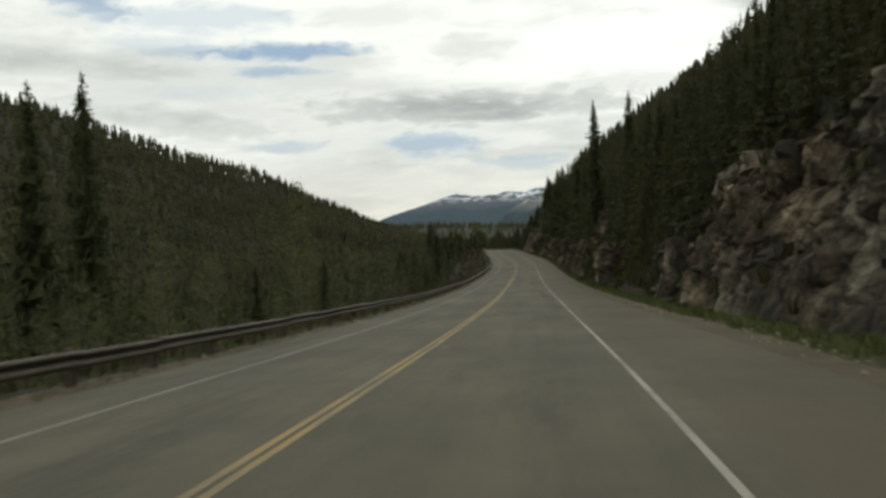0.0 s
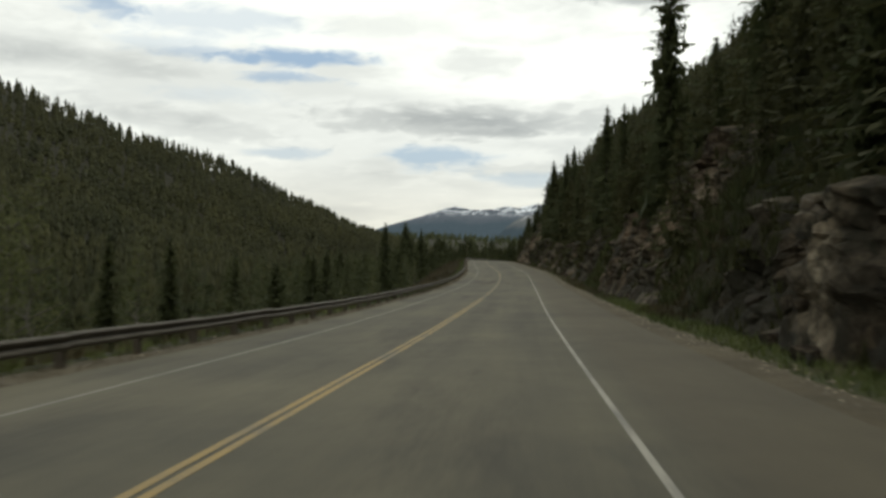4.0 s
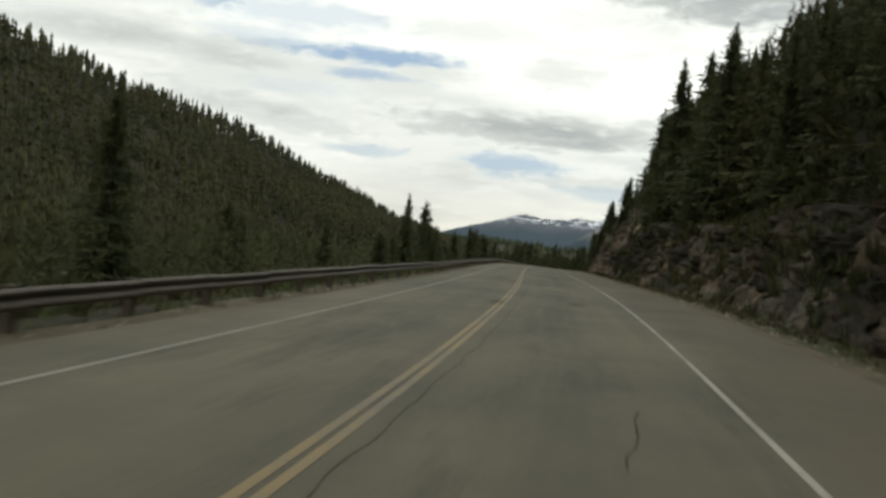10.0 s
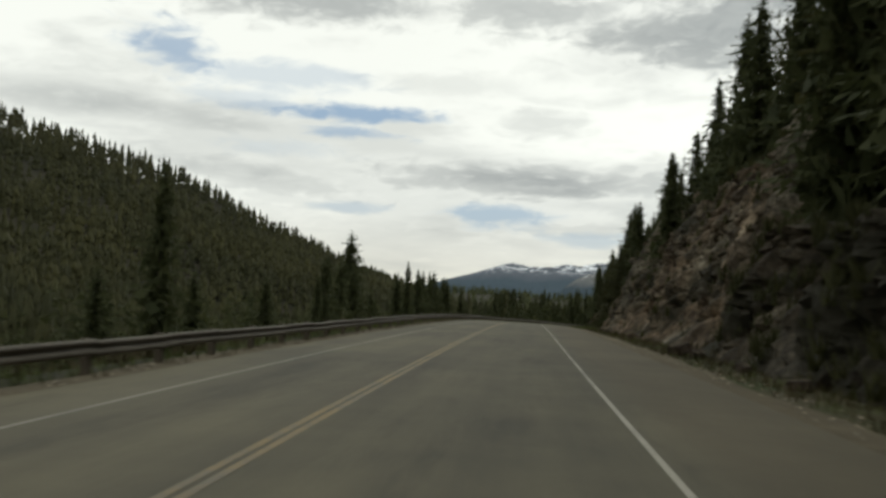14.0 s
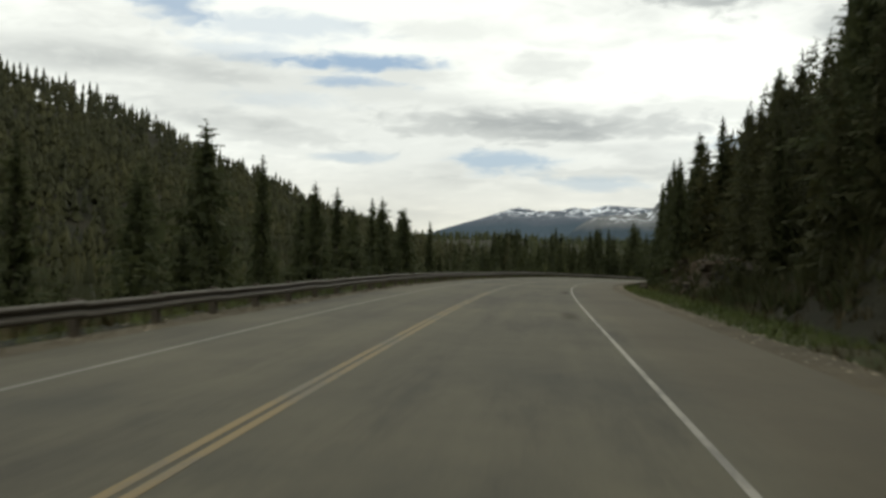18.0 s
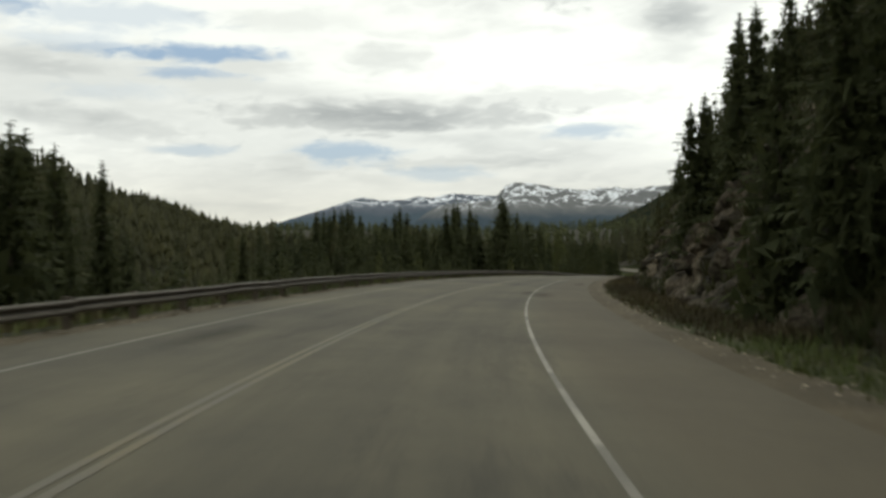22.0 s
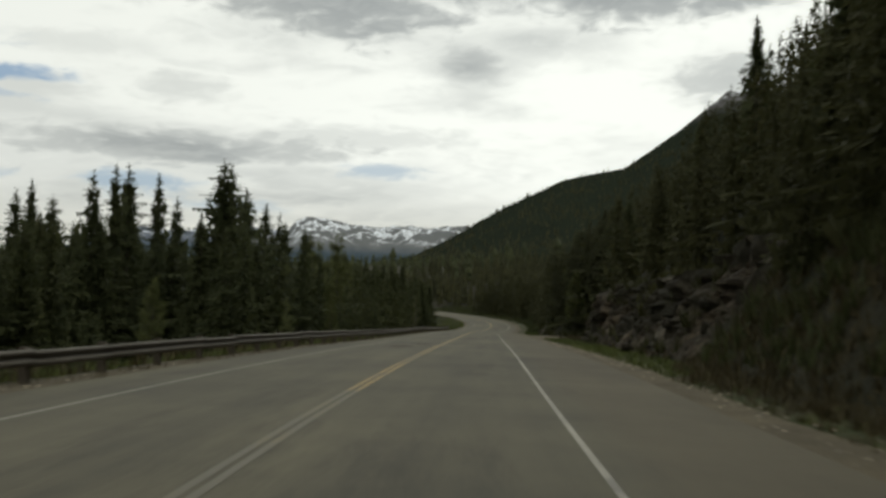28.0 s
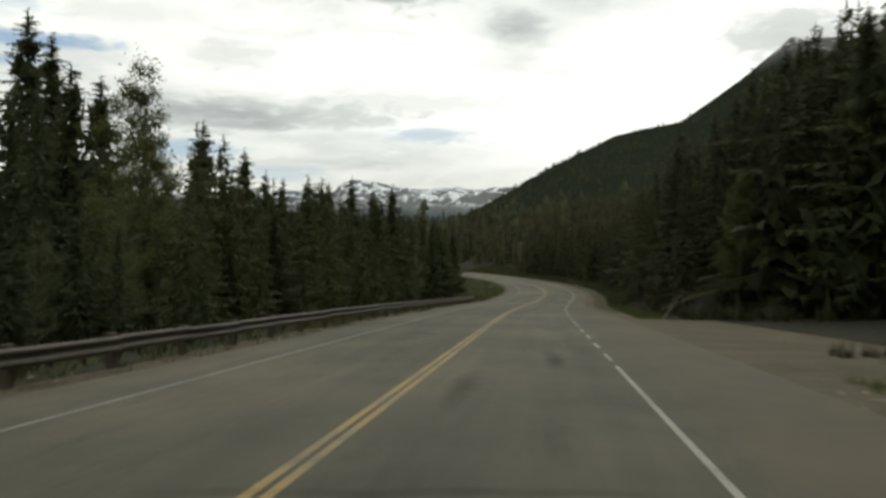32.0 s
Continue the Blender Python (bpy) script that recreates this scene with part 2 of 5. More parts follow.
M_PALE_BARK = surface("pale_bark", [(0.3, (0.07, 0.064, 0.05)), (0.7, (0.15, 0.14, 0.115))], 2.0, 10, 0.95, 0.5, 0.01, stretch=(1, 1, 0.4))


def foliage(name, dark, light):
    def build(nt, bsdf):
        gi = nt.nodes.new("ShaderNodeNewGeometry")
        col = ramp_node(nt, gi.outputs["Random Per Island"], [(0.0, dark), (1.0, light)])
        stand = ramp_node(nt, noise_node(nt, 0.035, 3, 0.6), [(0.35, (0.75, 0.8, 0.8)), (0.65, (1.25, 1.2, 1.0))])
        col = mix_node(nt, 0.8, col, stand, "MULTIPLY")
        nt.links.new(col, bsdf.inputs["Base Color"])
        bsdf.inputs["Roughness"].default_value = 0.75
        bsdf.inputs["Specular IOR Level"].default_value = 0.2
    return material(name, build)


M_NEEDLE = foliage("spruce_needles", (0.038, 0.046, 0.020), (0.068, 0.075, 0.032))
# Darker needle copy: shade on ridge, valley and right slope put into colour.
M_NEEDLE_SHADED = foliage("shaded_spruce_needles", (0.036, 0.038, 0.0165), (0.060, 0.060, 0.026))
M_LEAF = foliage("young_leaves", (0.075, 0.085, 0.03), (0.15, 0.16, 0.06))


def let_light_through(mat, share):
    nt = mat.node_tree
    bsdf, out = nt.nodes["Principled BSDF"], nt.nodes["Material Output"]
    tr, mx = nt.nodes.new("ShaderNodeBsdfTranslucent"), nt.nodes.new("ShaderNodeMixShader")
    nt.links.new(bsdf.inputs["Base Color"].links[0].from_socket, tr.inputs["Color"])
    mx.inputs[0].default_value = share
    nt.links.new(bsdf.outputs[0], mx.inputs[1])
    nt.links.new(tr.outputs[0], mx.inputs[2])
    nt.links.new(mx.outputs[0], out.inputs["Surface"])


let_light_through(M_LEAF, 0.5)
let_light_through(M_NEEDLE, 0.35)
let_light_through(M_NEEDLE_SHADED, 0.35)
M_GRASS = foliage("verge_grass", (0.046, 0.064, 0.016), (0.098, 0.112, 0.034))
M_SCRUB = foliage("dry_scrub", (0.034, 0.028, 0.013), (0.075, 0.06, 0.03))


def rock_material(name, tone, warmth, bare=0.43):
    """Fractured rock: bedding and fresh faces, dark upright water stains, fine joints, moss and soil on the rest."""
    def build(nt, bsdf):
        beds = noise_node(nt, 0.42, 9, 0.66, stretch=(1, 1, 0.8))
        face = noise_node(nt, 0.14, 4, 0.6)
        stain = noise_node(nt, 0.55, 6, 0.65, stretch=(1, 1, 0.28))
        grain = noise_node(nt, 5.0, 9, 0.78)
        k = tone
        col = ramp_node(nt, beds, [(0.32, (0.045 * k, 0.038 * k, 0.027 * k)), (0.45, (0.1 * k, 0.085 * k, 0.061 * k)),
                                   (0.57, (0.16 * k, 0.138 * k, 0.102 * k)), (0.70, (0.31 * k, 0.28 * k, 0.22 * k))])
        col = mix_node(nt, 0.8, col, ramp_node(nt, face, [(0.35, warmth), (0.65, (0.95, 1.0, 1.0))]), "MULTIPLY")
        col = mix_node(nt, 0.8, col, ramp_node(nt, grain, [(0.3, (0.5, 0.5, 0.5)), (0.7, (1.4, 1.4, 1.4))]), "MULTIPLY")
        col = mix_node(nt, 0.85, col, ramp_node(nt, stain, [(0.40, (0.32, 0.30, 0.28)), (0.56, (1.12, 1.12, 1.12))]), "MULTIPLY")
        tc = nt.nodes.new("ShaderNodeTexCoord")
        warp = nt.nodes.new("ShaderNodeVectorMath")
        warp.operation = "MULTIPLY_ADD"
        wn = nt.nodes.new("ShaderNodeTexNoise")
        wn.inputs["Scale"].default_value, wn.inputs["Detail"].default_value = 0.9, 4
        nt.links.new(tc.outputs["Object"], wn.inputs["Vector"])
        nt.links.new(wn.outputs["Color"], warp.inputs[0])
        warp.inputs[1].default_value = (1.5, 1.5, 1.5)
        nt.links.new(tc.outputs["Object"], warp.inputs[2])
        vor = nt.nodes.new("ShaderNodeTexVoronoi")
        vor.feature = "DISTANCE_TO_EDGE"
        vor.inputs["Scale"].default_value = 1.5
        nt.links.new(warp.outputs[0], vor.inputs["Vector"])
        joint = ramp_node(nt, vor.outputs["Distance"], [(0.0, (0.3, 0.3, 0.3)), (0.1, (1, 1, 1))])
        col = mix_node(nt, 0.75, col, joint, "MULTIPLY")
        moss = ramp_node(nt, noise_node(nt, 0.24, 8, 0.72), [(bare, (0, 0, 0)), (bare + 0.1, (1, 1, 1))])
        col = mix_node(nt, moss, col, (0.022, 0.02, 0.012))
        nt.links.new(col, bsdf.inputs["Base Color"])
        bsdf.inputs["Roughness"].default_value = 0.9
        bsdf.inputs["Specular IOR Level"].default_value = 0.2
        bump_node(nt, bsdf, grain, 1.0, 0.15)
    return material(name, build)


M_ROCK = rock_material("red_brown_rock", 0.85, (1.05, 0.78, 0.6), 0.46)
M_ROCK_PALE = rock_material("pale_tan_rock", 1.2, (1.0, 0.86, 0.7), 0.47)
M_ROCK_DARK = rock_material("dark_rock", 0.62, (1.0, 0.85, 0.7))
M_ROCK_GREY = rock_material("grey_rock", 0.95, (1.0, 0.9, 0.78), 0.48)
M_ROCK_TAN = rock_material("tan_brown_rock", 1.0, (1.05, 0.8, 0.62), 0.50)


def build_far(name, low, high, snow_from, snow_to, haze_glow, haze_glow_strength):
    """A far mountainside: woods below, bare rock and snow above; distance haze is added emission."""
    def build(nt, bsdf):
        geo = nt.nodes.new("ShaderNodeNewGeometry")
        sp = nt.nodes.new("ShaderNodeSeparateXYZ")
        nt.links.new(geo.outputs["Position"], sp.inputs[0])
        n1 = noise_node(nt, 0.006, 8, 0.65)
        n2 = noise_node(nt, 0.02, 6, 0.7)
        def level(a, b, wob):
            ad = nt.nodes.new("ShaderNodeMath")
            ad.operation = "MULTIPLY_ADD"
            nt.links.new(n1, ad.inputs[0])
            ad.inputs[1].default_value = wob
            nt.links.new(sp.outputs[2], ad.inputs[2])
            mr = nt.nodes.new("ShaderNodeMapRange")
            nt.links.new(ad.outputs[0], mr.inputs[0])
            mr.inputs[1].default_value, mr.inputs[2].default_value = a + wob * 0.5, b + wob * 0.5
            return mr.outputs[0]
        tree = level(snow_from - 34, snow_from, 60)
        col = mix_node(nt, tree, low, high)
        gully = noise_node(nt, 0.011, 7, 0.6, stretch=(1, 1, 0.4))
        off = nt.nodes.new("ShaderNodeMath")
        off.operation = "SUBTRACT"
        nt.links.new(gully, off.inputs[0])
        off.inputs[1].default_value = 0.5
        size = nt.nodes.new("ShaderNodeMath")
        size.operation = "ABSOLUTE"
        nt.links.new(off.outputs[0], size.inputs[0])
        lines = ramp_node(nt, size.outputs[0], [(0.008, (1, 1, 1)), (0.030, (0, 0, 0))])
        fields = ramp_node(nt, n2, [(0.59, (0, 0, 0)), (0.63, (1, 1, 1))])
        streak = mix_node(nt, 1.0, lines, fields, "LIGHTEN")
        up = level(snow_from, snow_to, 60)
        f = nt.nodes.new("ShaderNodeMath")
        f.operation = "MULTIPLY"
        nt.links.new(streak, f.inputs[0])
        nt.links.new(up, f.inputs[1])
        col = mix_node(nt, f.outputs[0], col, (0.8, 0.82, 0.85))
        nt.links.new(col, bsdf.inputs["Base Color"])
        bsdf.inputs["Roughness"].default_value = 1.0
        bsdf.inputs["Specular IOR Level"].default_value = 0.0
        # a faint bluish emission stands in for the haze of distance
        bsdf.inputs["Emission Color"].default_value = (*haze_glow, 1)
        bsdf.inputs["Emission Strength"].default_value = haze_glow_strength
        bump_node(nt, bsdf, n2, 0.6, 25)
    return material(name, build)


# the last two values are the colour and strength of the haze glow
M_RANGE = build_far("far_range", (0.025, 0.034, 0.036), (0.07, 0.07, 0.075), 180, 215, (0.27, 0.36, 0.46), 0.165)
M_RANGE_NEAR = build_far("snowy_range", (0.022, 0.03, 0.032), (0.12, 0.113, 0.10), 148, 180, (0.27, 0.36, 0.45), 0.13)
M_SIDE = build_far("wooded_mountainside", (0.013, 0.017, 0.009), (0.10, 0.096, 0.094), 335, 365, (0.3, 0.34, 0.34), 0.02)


# ======== the road's line ========
DS = 2.0
SG = np.arange(-160.0, 1041.0, DS)
CURV_S = np.arange(-20, 851, 30.0)
CURV = [0.5413, 0.5512, 0.0493, 0.2132, 0.0444, -0.1675, 0.0793, 0.066, 0.9095, 0.8963, 0.0048, -0.253, -0.0714, 0.0601, -0.3211, -1.2215, -2.4234, -1.8683, -1.7354, -1.5809,
        -0.7443, 0.2138, -0.2737, 0.148, -0.5317, -1.2, 0.0, 4.5, 5.0, 3.0]
GRADE_S = np.arange(-20, 861, 40.0)
GRADE = [-2.017, -3.199, -2.5, -1.69, -0.327, -0.085, 2.145, 1.428, 1.537, 1.279, 0.724, 0.01, -0.313, -0.598, -1.008, -1.461, -2.704, -2.43, -2.7, -2.4, 0.5, 1.6, 1.4]
BANK_S = np.arange(-20, 821, 60.0)
BANK = [0.2, -0.19, -0.42, -2.35, -1.11, -0.57, 0.77, 2.13, 3.41, 4.17, 1.68, -0.01, 0.85, 0.85, 0.88]


def run_line():
    c = np.interp(SG, CURV_S, CURV) * 1e-3
    c[SG < -20] = 0
    psi = np.concatenate([[0], np.cumsum(0.5 * (c[1:] + c[:-1]) * DS)])
    i0 = int(np.argmin(abs(SG)))
    psi += 0.00046 - psi[i0]
    pm = 0.5 * (psi[1:] + psi[:-1])
    x = np.concatenate([[0], np.cumsum(-np.sin(pm) * DS)])
    y = np.concatenate([[0], np.cumsum(np.cos(pm) * DS)])
    g = np.interp(SG, GRADE_S, GRADE) * 1e-2
    z = np.concatenate([[0], np.cumsum(0.5 * (g[1:] + g[:-1]) * DS)])
    return psi, x - x[i0], y - y[i0], z - z[i0], np.interp(SG, BANK_S, BANK) * 1e-2


R_PSI, R_X, R_Y, R_Z, R_B = run_line()


def on_road(s, o, up=0.0):
    """World places at s metres along the road and o metres to the right of its middle."""
    s, o = np.broadcast_arrays(np.asarray(s, float), np.asarray(o, float))
    q, b = np.interp(s, SG, R_PSI), np.interp(s, SG, R_B)
    return np.stack([np.interp(s, SG, R_X) + o * np.cos(q), np.interp(s, SG, R_Y) + o * np.sin(q),
                     np.interp(s, SG, R_Z) - b * np.clip(o, -6.5, 7.5) + up], -1)


def smooth(x, a, b):
    t = np.clip((x - a) / (b - a), 0, 1)
    return t * t * (3 - 2 * t)


# how the land lies beside the road: cliff height, and width of level ground on the right
CLIFF_S = [-160, 20, 60, 100, 180, 240, 340, 390, 410, 460, 480, 560, 590, 620, 650, 660, 1040]
CLIFF_H = [6, 6.5, 5.5, 6, 7, 7, 7.5, 6, 2.0, 2.0, 4, 4.5, 3.5, 4.5, 4.5, 2, 2]
FLAT_S = [-160, 380, 410, 470, 490, 650, 656, 664, 699, 707, 740, 1040]
FLAT_O = [8.3, 8.3, 9.5, 9.5, 8.6, 8.6, 12, 24, 22, 10, 9, 9]
RIDGE_S = [-200, 0, 400, 560, 709, 745, 781, 818, 854, 890, 960, 1200, 1600]
RIDGE_O = [-236, -236, -255, -264, -245, -226, -207, -187, -168, -149, -164, -340, -340]
RIDGE_H = [74, 74, 74, 89, 69, 62, 45, 26, 9, 3, 8, 4, 2]
# rock cuttings: from, to, height, foot, lean
ROCKS = [(-30, 56, 7.2, 8.9, 0.35), (57, 67, 3.6, 9.0, 0.2), (84, 128, 4.5, 9.2, 0.35), (132, 182, 10.5, 8.9, 0.45), (186, 222, 6, 9.2, 0.35),
         (222, 302, 5.2, 8.7, 0.65), (300, 334, 5.5, 9.0, 0.5), (332, 396, 12.5, 9.0, 0.55), (472, 578, 7.8, 9.8, 0.6), (598, 655, 4.6, 9.6, 0.5), (420, 470, 2.5, 10.0, 0.55), (102, 111, 4.8, 8.75, 0.2)]


def land(x, y):
    """Height of the ground at x, y."""
    x, y = np.asarray(x, float), np.asarray(y, float)
    yy = np.clip(y, R_Y[0], R_Y[-1])
    s = np.interp(yy, R_Y, SG)
    psi = np.interp(s, SG, R_PSI)
    xc = np.interp(s, SG, R_X) + np.where(y > R_Y[-1], (y - R_Y[-1]) * -math.tan(-0.12), 0)
    o = (x - xc) * np.cos(psi)
    zr, b = np.interp(s, SG, R_Z), np.interp(s, SG, R_B)
    bed = zr - b * np.clip(o, -6.5, 7.5) - 0.12
    # right: ditch, cliff, slope
    flat, hc = np.interp(s, FLAT_S, FLAT_O), np.interp(s, CLIFF_S, CLIFF_H)
    far_y = smooth(y, 900, 1500)
    k = np.maximum(o - flat - 3, 0)
    right = hc * smooth(o, flat, flat + 3.2) + 0.80 * np.minimum(k, 60) + 0.35 * np.clip(k - 60, 0, 120) + 0.1 * np.clip(k - 180, 0, 800)
    for r0, r1, rh_, foot, lean in ROCKS:
        inside = smooth(s, r0 - 4, r0 + 5) * (1 - smooth(s, r1 - 5, r1 + 4))
        cap = np.maximum(0.0, (o - foot - 2.0) / max(lean, 0.3) * 0.9 - 0.6) + np.maximum(0, o - foot - lean * rh_ - 5) * 3
        right = right * (1 - inside) + np.minimum(right, cap) * inside
    right = right * (1 - 0.6 * far_y) * (1 - 0.72 * smooth(s, 740, 860))
    # left: fill slope, valley floor, wooded ridge
    drop = -15.0 * (1 - 0.55 * smooth(s, 560, 660))
    ro, rh = np.interp(s, RIDGE_S, RIDGE_O), np.interp(s, RIDGE_S, RIDGE_H)
    fill = drop * smooth(-o, 6.2, 34)
    t = np.clip((-o - 55) / np.maximum(-ro - 55, 1), 0, 1.6)
    left = fill + np.where(t < 1, (rh - drop) * (t * (0.55 + 0.45 * t)), (rh - drop) * (1 - 0.25 * (t - 1)))
    z = bed + np.where(o > 0, np.where(o > 7.6, right, 0), left)
    wave = 1.1 * np.sin(x * 0.11 + 1.3 * np.sin(y * 0.053)) * np.sin(y * 0.087 + x * 0.03) + 2.2 * np.sin(x * 0.031 + 2) * np.sin(y * 0.027)
    z = z + wave * smooth(abs(o), 12, 40)
    ahead = 4 + 30 * smooth(y, 1150, 1900)
    return z * (1 - far_y) + (ahead + np.where(o > 0, right, left) * 0.5) * far_y


def mesh_object(name, verts, faces, mat, parent=None, label="", flat=True):
    me = bpy.data.meshes.new(name)
    me.from_pydata([tuple(v) for v in verts], [], [tuple(f) for f in faces])
    if mat:
        me.materials.append(mat)
    if not flat:
        me.polygons.foreach_set("use_smooth", [True] * len(me.polygons))
    me.update()
    ob = new(name, me)
    if parent:
        ob.parent = parent
    if label:
        ob["label"] = label
    return ob


def tri_mesh(name, verts, tris, mat):
    """A mesh from big arrays of triangles."""
    me = bpy.data.meshes.new(name)
    verts, tris = np.asarray(verts, np.float32), np.asarray(tris, np.int32)
    me.vertices.add(len(verts))
    me.vertices.foreach_set("co", verts.ravel())
    me.loops.add(tris.size)
    me.loops.foreach_set("vertex_index", tris.ravel())
    me.polygons.add(len(tris))
    me.polygons.foreach_set("loop_start", np.arange(0, tris.size, 3, dtype=np.int32))
    me.polygons.foreach_set("loop_total", np.full(len(tris), 3, np.int32))
    me.materials.append(mat)
    me.update(calc_edges=True)
    me.validate()
    return me


def grid_faces(rows, cols):
    return [(r * cols + c, r * cols + c + 1, (r + 1) * cols + c + 1, (r + 1) * cols + c) for r in range(rows - 1) for c in range(cols - 1)]


def strip(name, s, o0, o1, up, mat, thick=0.0, uv=False, parent=None, label="", cross=None):
    """A band along the road between two offsets, either of which may change along it."""
    s = np.asarray(s, float)
    fr = np.linspace(0, 1, cross or 2)
    o0, o1 = np.broadcast_to(o0, s.shape), np.broadcast_to(o1, s.shape)
    cols = [on_road(s, o0 + (o1 - o0) * f, up) for f in fr]
    offs = [o0 + (o1 - o0) * f for f in fr]
    if thick:
        cols = [on_road(s, o0 - 0.1, up - thick)] + cols + [on_road(s, o1 + 0.1, up - thick)]
        offs = [o0 - 0.1] + offs + [o1 + 0.1]
    v = np.stack(cols, 1).reshape(-1, 3)
    faces = grid_faces(len(s), len(cols))
    ob = mesh_object(name, v, faces, mat, parent, label)
    if uv:
        layer = ob.data.uv_layers.new(name="lane")
        uvs = np.stack([np.stack(offs, 1), np.repeat(s[:, None], len(cols), 1)], -1).reshape(-1, 2)
        idx = np.empty(len(ob.data.loops), np.int32)
        ob.data.loops.foreach_get("vertex_index", idx)
        layer.data.foreach_set("uv", uvs[idx].ravel().astype(np.float32))
    return ob


# ======== ground, road, markings ========
def build_ground():
    ys = np.concatenate([np.arange(-150, 900, 3.0), np.geomspace(900, 4600, 34)[1:]])
    ws = np.concatenate([-np.geomspace(60, 3800, 26)[::-1], np.arange(-56, -8, 3.5), [-7, -6.4, -5.0, 0, 6.6, 7.4, 8.0, 8.6, 9.2, 10, 10.8, 11.6, 12.3, 13],
                         np.arange(14, 26, 1.3), np.arange(27, 60, 3.0), np.geomspace(62, 3800, 24)])
    s = np.interp(ys, R_Y, SG)
    xc = np.interp(s, SG, R_X) + np.where(ys > R_Y[-1], (ys - R_Y[-1]) * -math.tan(-0.12), 0)
    gx = xc[:, None] + ws[None]
    gy = np.repeat(ys[:, None], len(ws), 1)
    gz = land(gx, gy)
    ob = mesh_object("ground", np.stack([gx, gy, gz], -1).reshape(-1, 3), grid_faces(len(ys), len(ws)), M_GROUND, flat=False)
    tagged(ob, "dark forest floor of moss and needles on steep mountainsides", "ground", kind="structure")


build_ground()
S_ALL = np.arange(-60, 1000, 2.0)
PAVED = np.interp(S_ALL, [0, 712, 736, 1000], [6.4, 6.4, 5.1, 5.1])
road_ob = strip("road", S_ALL, -4.9, PAVED, 0.0, M_ASPHALT, 0.25, uv=True, cross=6)
tagged(road_ob, "weathered grey two-lane asphalt highway with worn dusty shoulders", "road", kind="structure")
NARROW = np.interp(S_ALL, [0, 205, 225, 300, 325, 712, 736, 1000], [0, 0, 0.4, 0.4, 0, 0, 1.5, 1.5])
wob = np.sin(S_ALL * 0.6) * 0.08 + np.sin(S_ALL * 0.23 + 1) * 0.12
g_r = strip("gravel_shoulder", S_ALL, PAVED - 0.1, 7.45 + wob - NARROW, -0.035, M_GRAVEL, 0.2)
tagged(g_r, "pale brown gravel shoulder along the asphalt edge", "shoulder", kind="structure")
g_l = strip("gravel_shoulder", S_ALL, -5.75 + wob, -4.85, -0.03, M_GRAVEL, 0.2)
tagged(g_l, "pale brown gravel shoulder under the guardrail", "shoulder", kind="structure")
v_r = strip("verge", S_ALL, 7.3 + wob - NARROW, 8.9, -0.06, M_VERGE, 0.15)
tagged(v_r, "grassy dirt verge at the foot of the cliff", "verge", kind="structure")

Y_S = [-60, 100, 160, 220, 280, 400, 460, 520, 580, 1000]
Y_O = [-0.35, -0.33, -0.02, -0.17, -0.5, -0.46, -0.26, 0.28, 0.03, 0.0]
yo = np.interp(S_ALL, Y_S, Y_O)
UP = 0.004
mk = dict(kind="structure")
for d in (-0.08, 0.08):
    for a, b, mat, text in ((-60, 150, M_YELLOW, "worn yellow painted line of a double centre line"), (150, 420, M_YELLOW_OLD, "badly faded yellow line of a double centre line"),
                            (420, 586, M_YELLOW_GONE, "almost worn away yellow line of a double centre line"),
                            (586, 1000, M_YELLOW, "worn yellow painted line of a double centre line")):
        sel = (S_ALL >= a) & (S_ALL <= b)
        tagged(strip("centre_line", S_ALL[sel], yo[sel] + d - 0.048, yo[sel] + d + 0.048, UP, mat), text, "road marking", **mk)
WORN = (456, 459, 463, 465, 487, 488.5, 491.6, 493.6, 498.4, 500, 502.4, 504, 524, 526, 531, 533)
for k, (a, b) in enumerate(zip((-60,) + WORN, WORN + (664,))):
    n_ = max(4, int((b - a) / 2))
    tagged(strip("edge_line", np.linspace(a, b, n_), 3.6 - 0.042, 3.6 + 0.042, UP, M_WHITE_GONE if k % 2 else M_WHITE),
           "nearly worn away piece of the white edge line" if k % 2 else "white painted edge line of the carriageway", "road marking", **mk)
tagged(strip("edge_line", S_ALL[S_ALL > 712], 3.6 - 0.042, 3.6 + 0.042, UP, M_WHITE), "solid white painted edge line", "road marking", **mk)
tagged(strip("edge_line", S_ALL, -3.42 - 0.045, -3.42 + 0.045, UP, M_WHITE_OLD), "faded white painted edge line", "road marking", **mk)
for k in range(9):
    s0 = 665.5 + k * 5.0
    tagged(strip("edge_dash", np.arange(s0, s0 + 2.6, 0.5), 3.6 - 0.042, 3.6 + 0.042, UP, M_WHITE), "white dash of the edge line across the turnout", "road marking",
           group="dashes across the turnout", **mk)


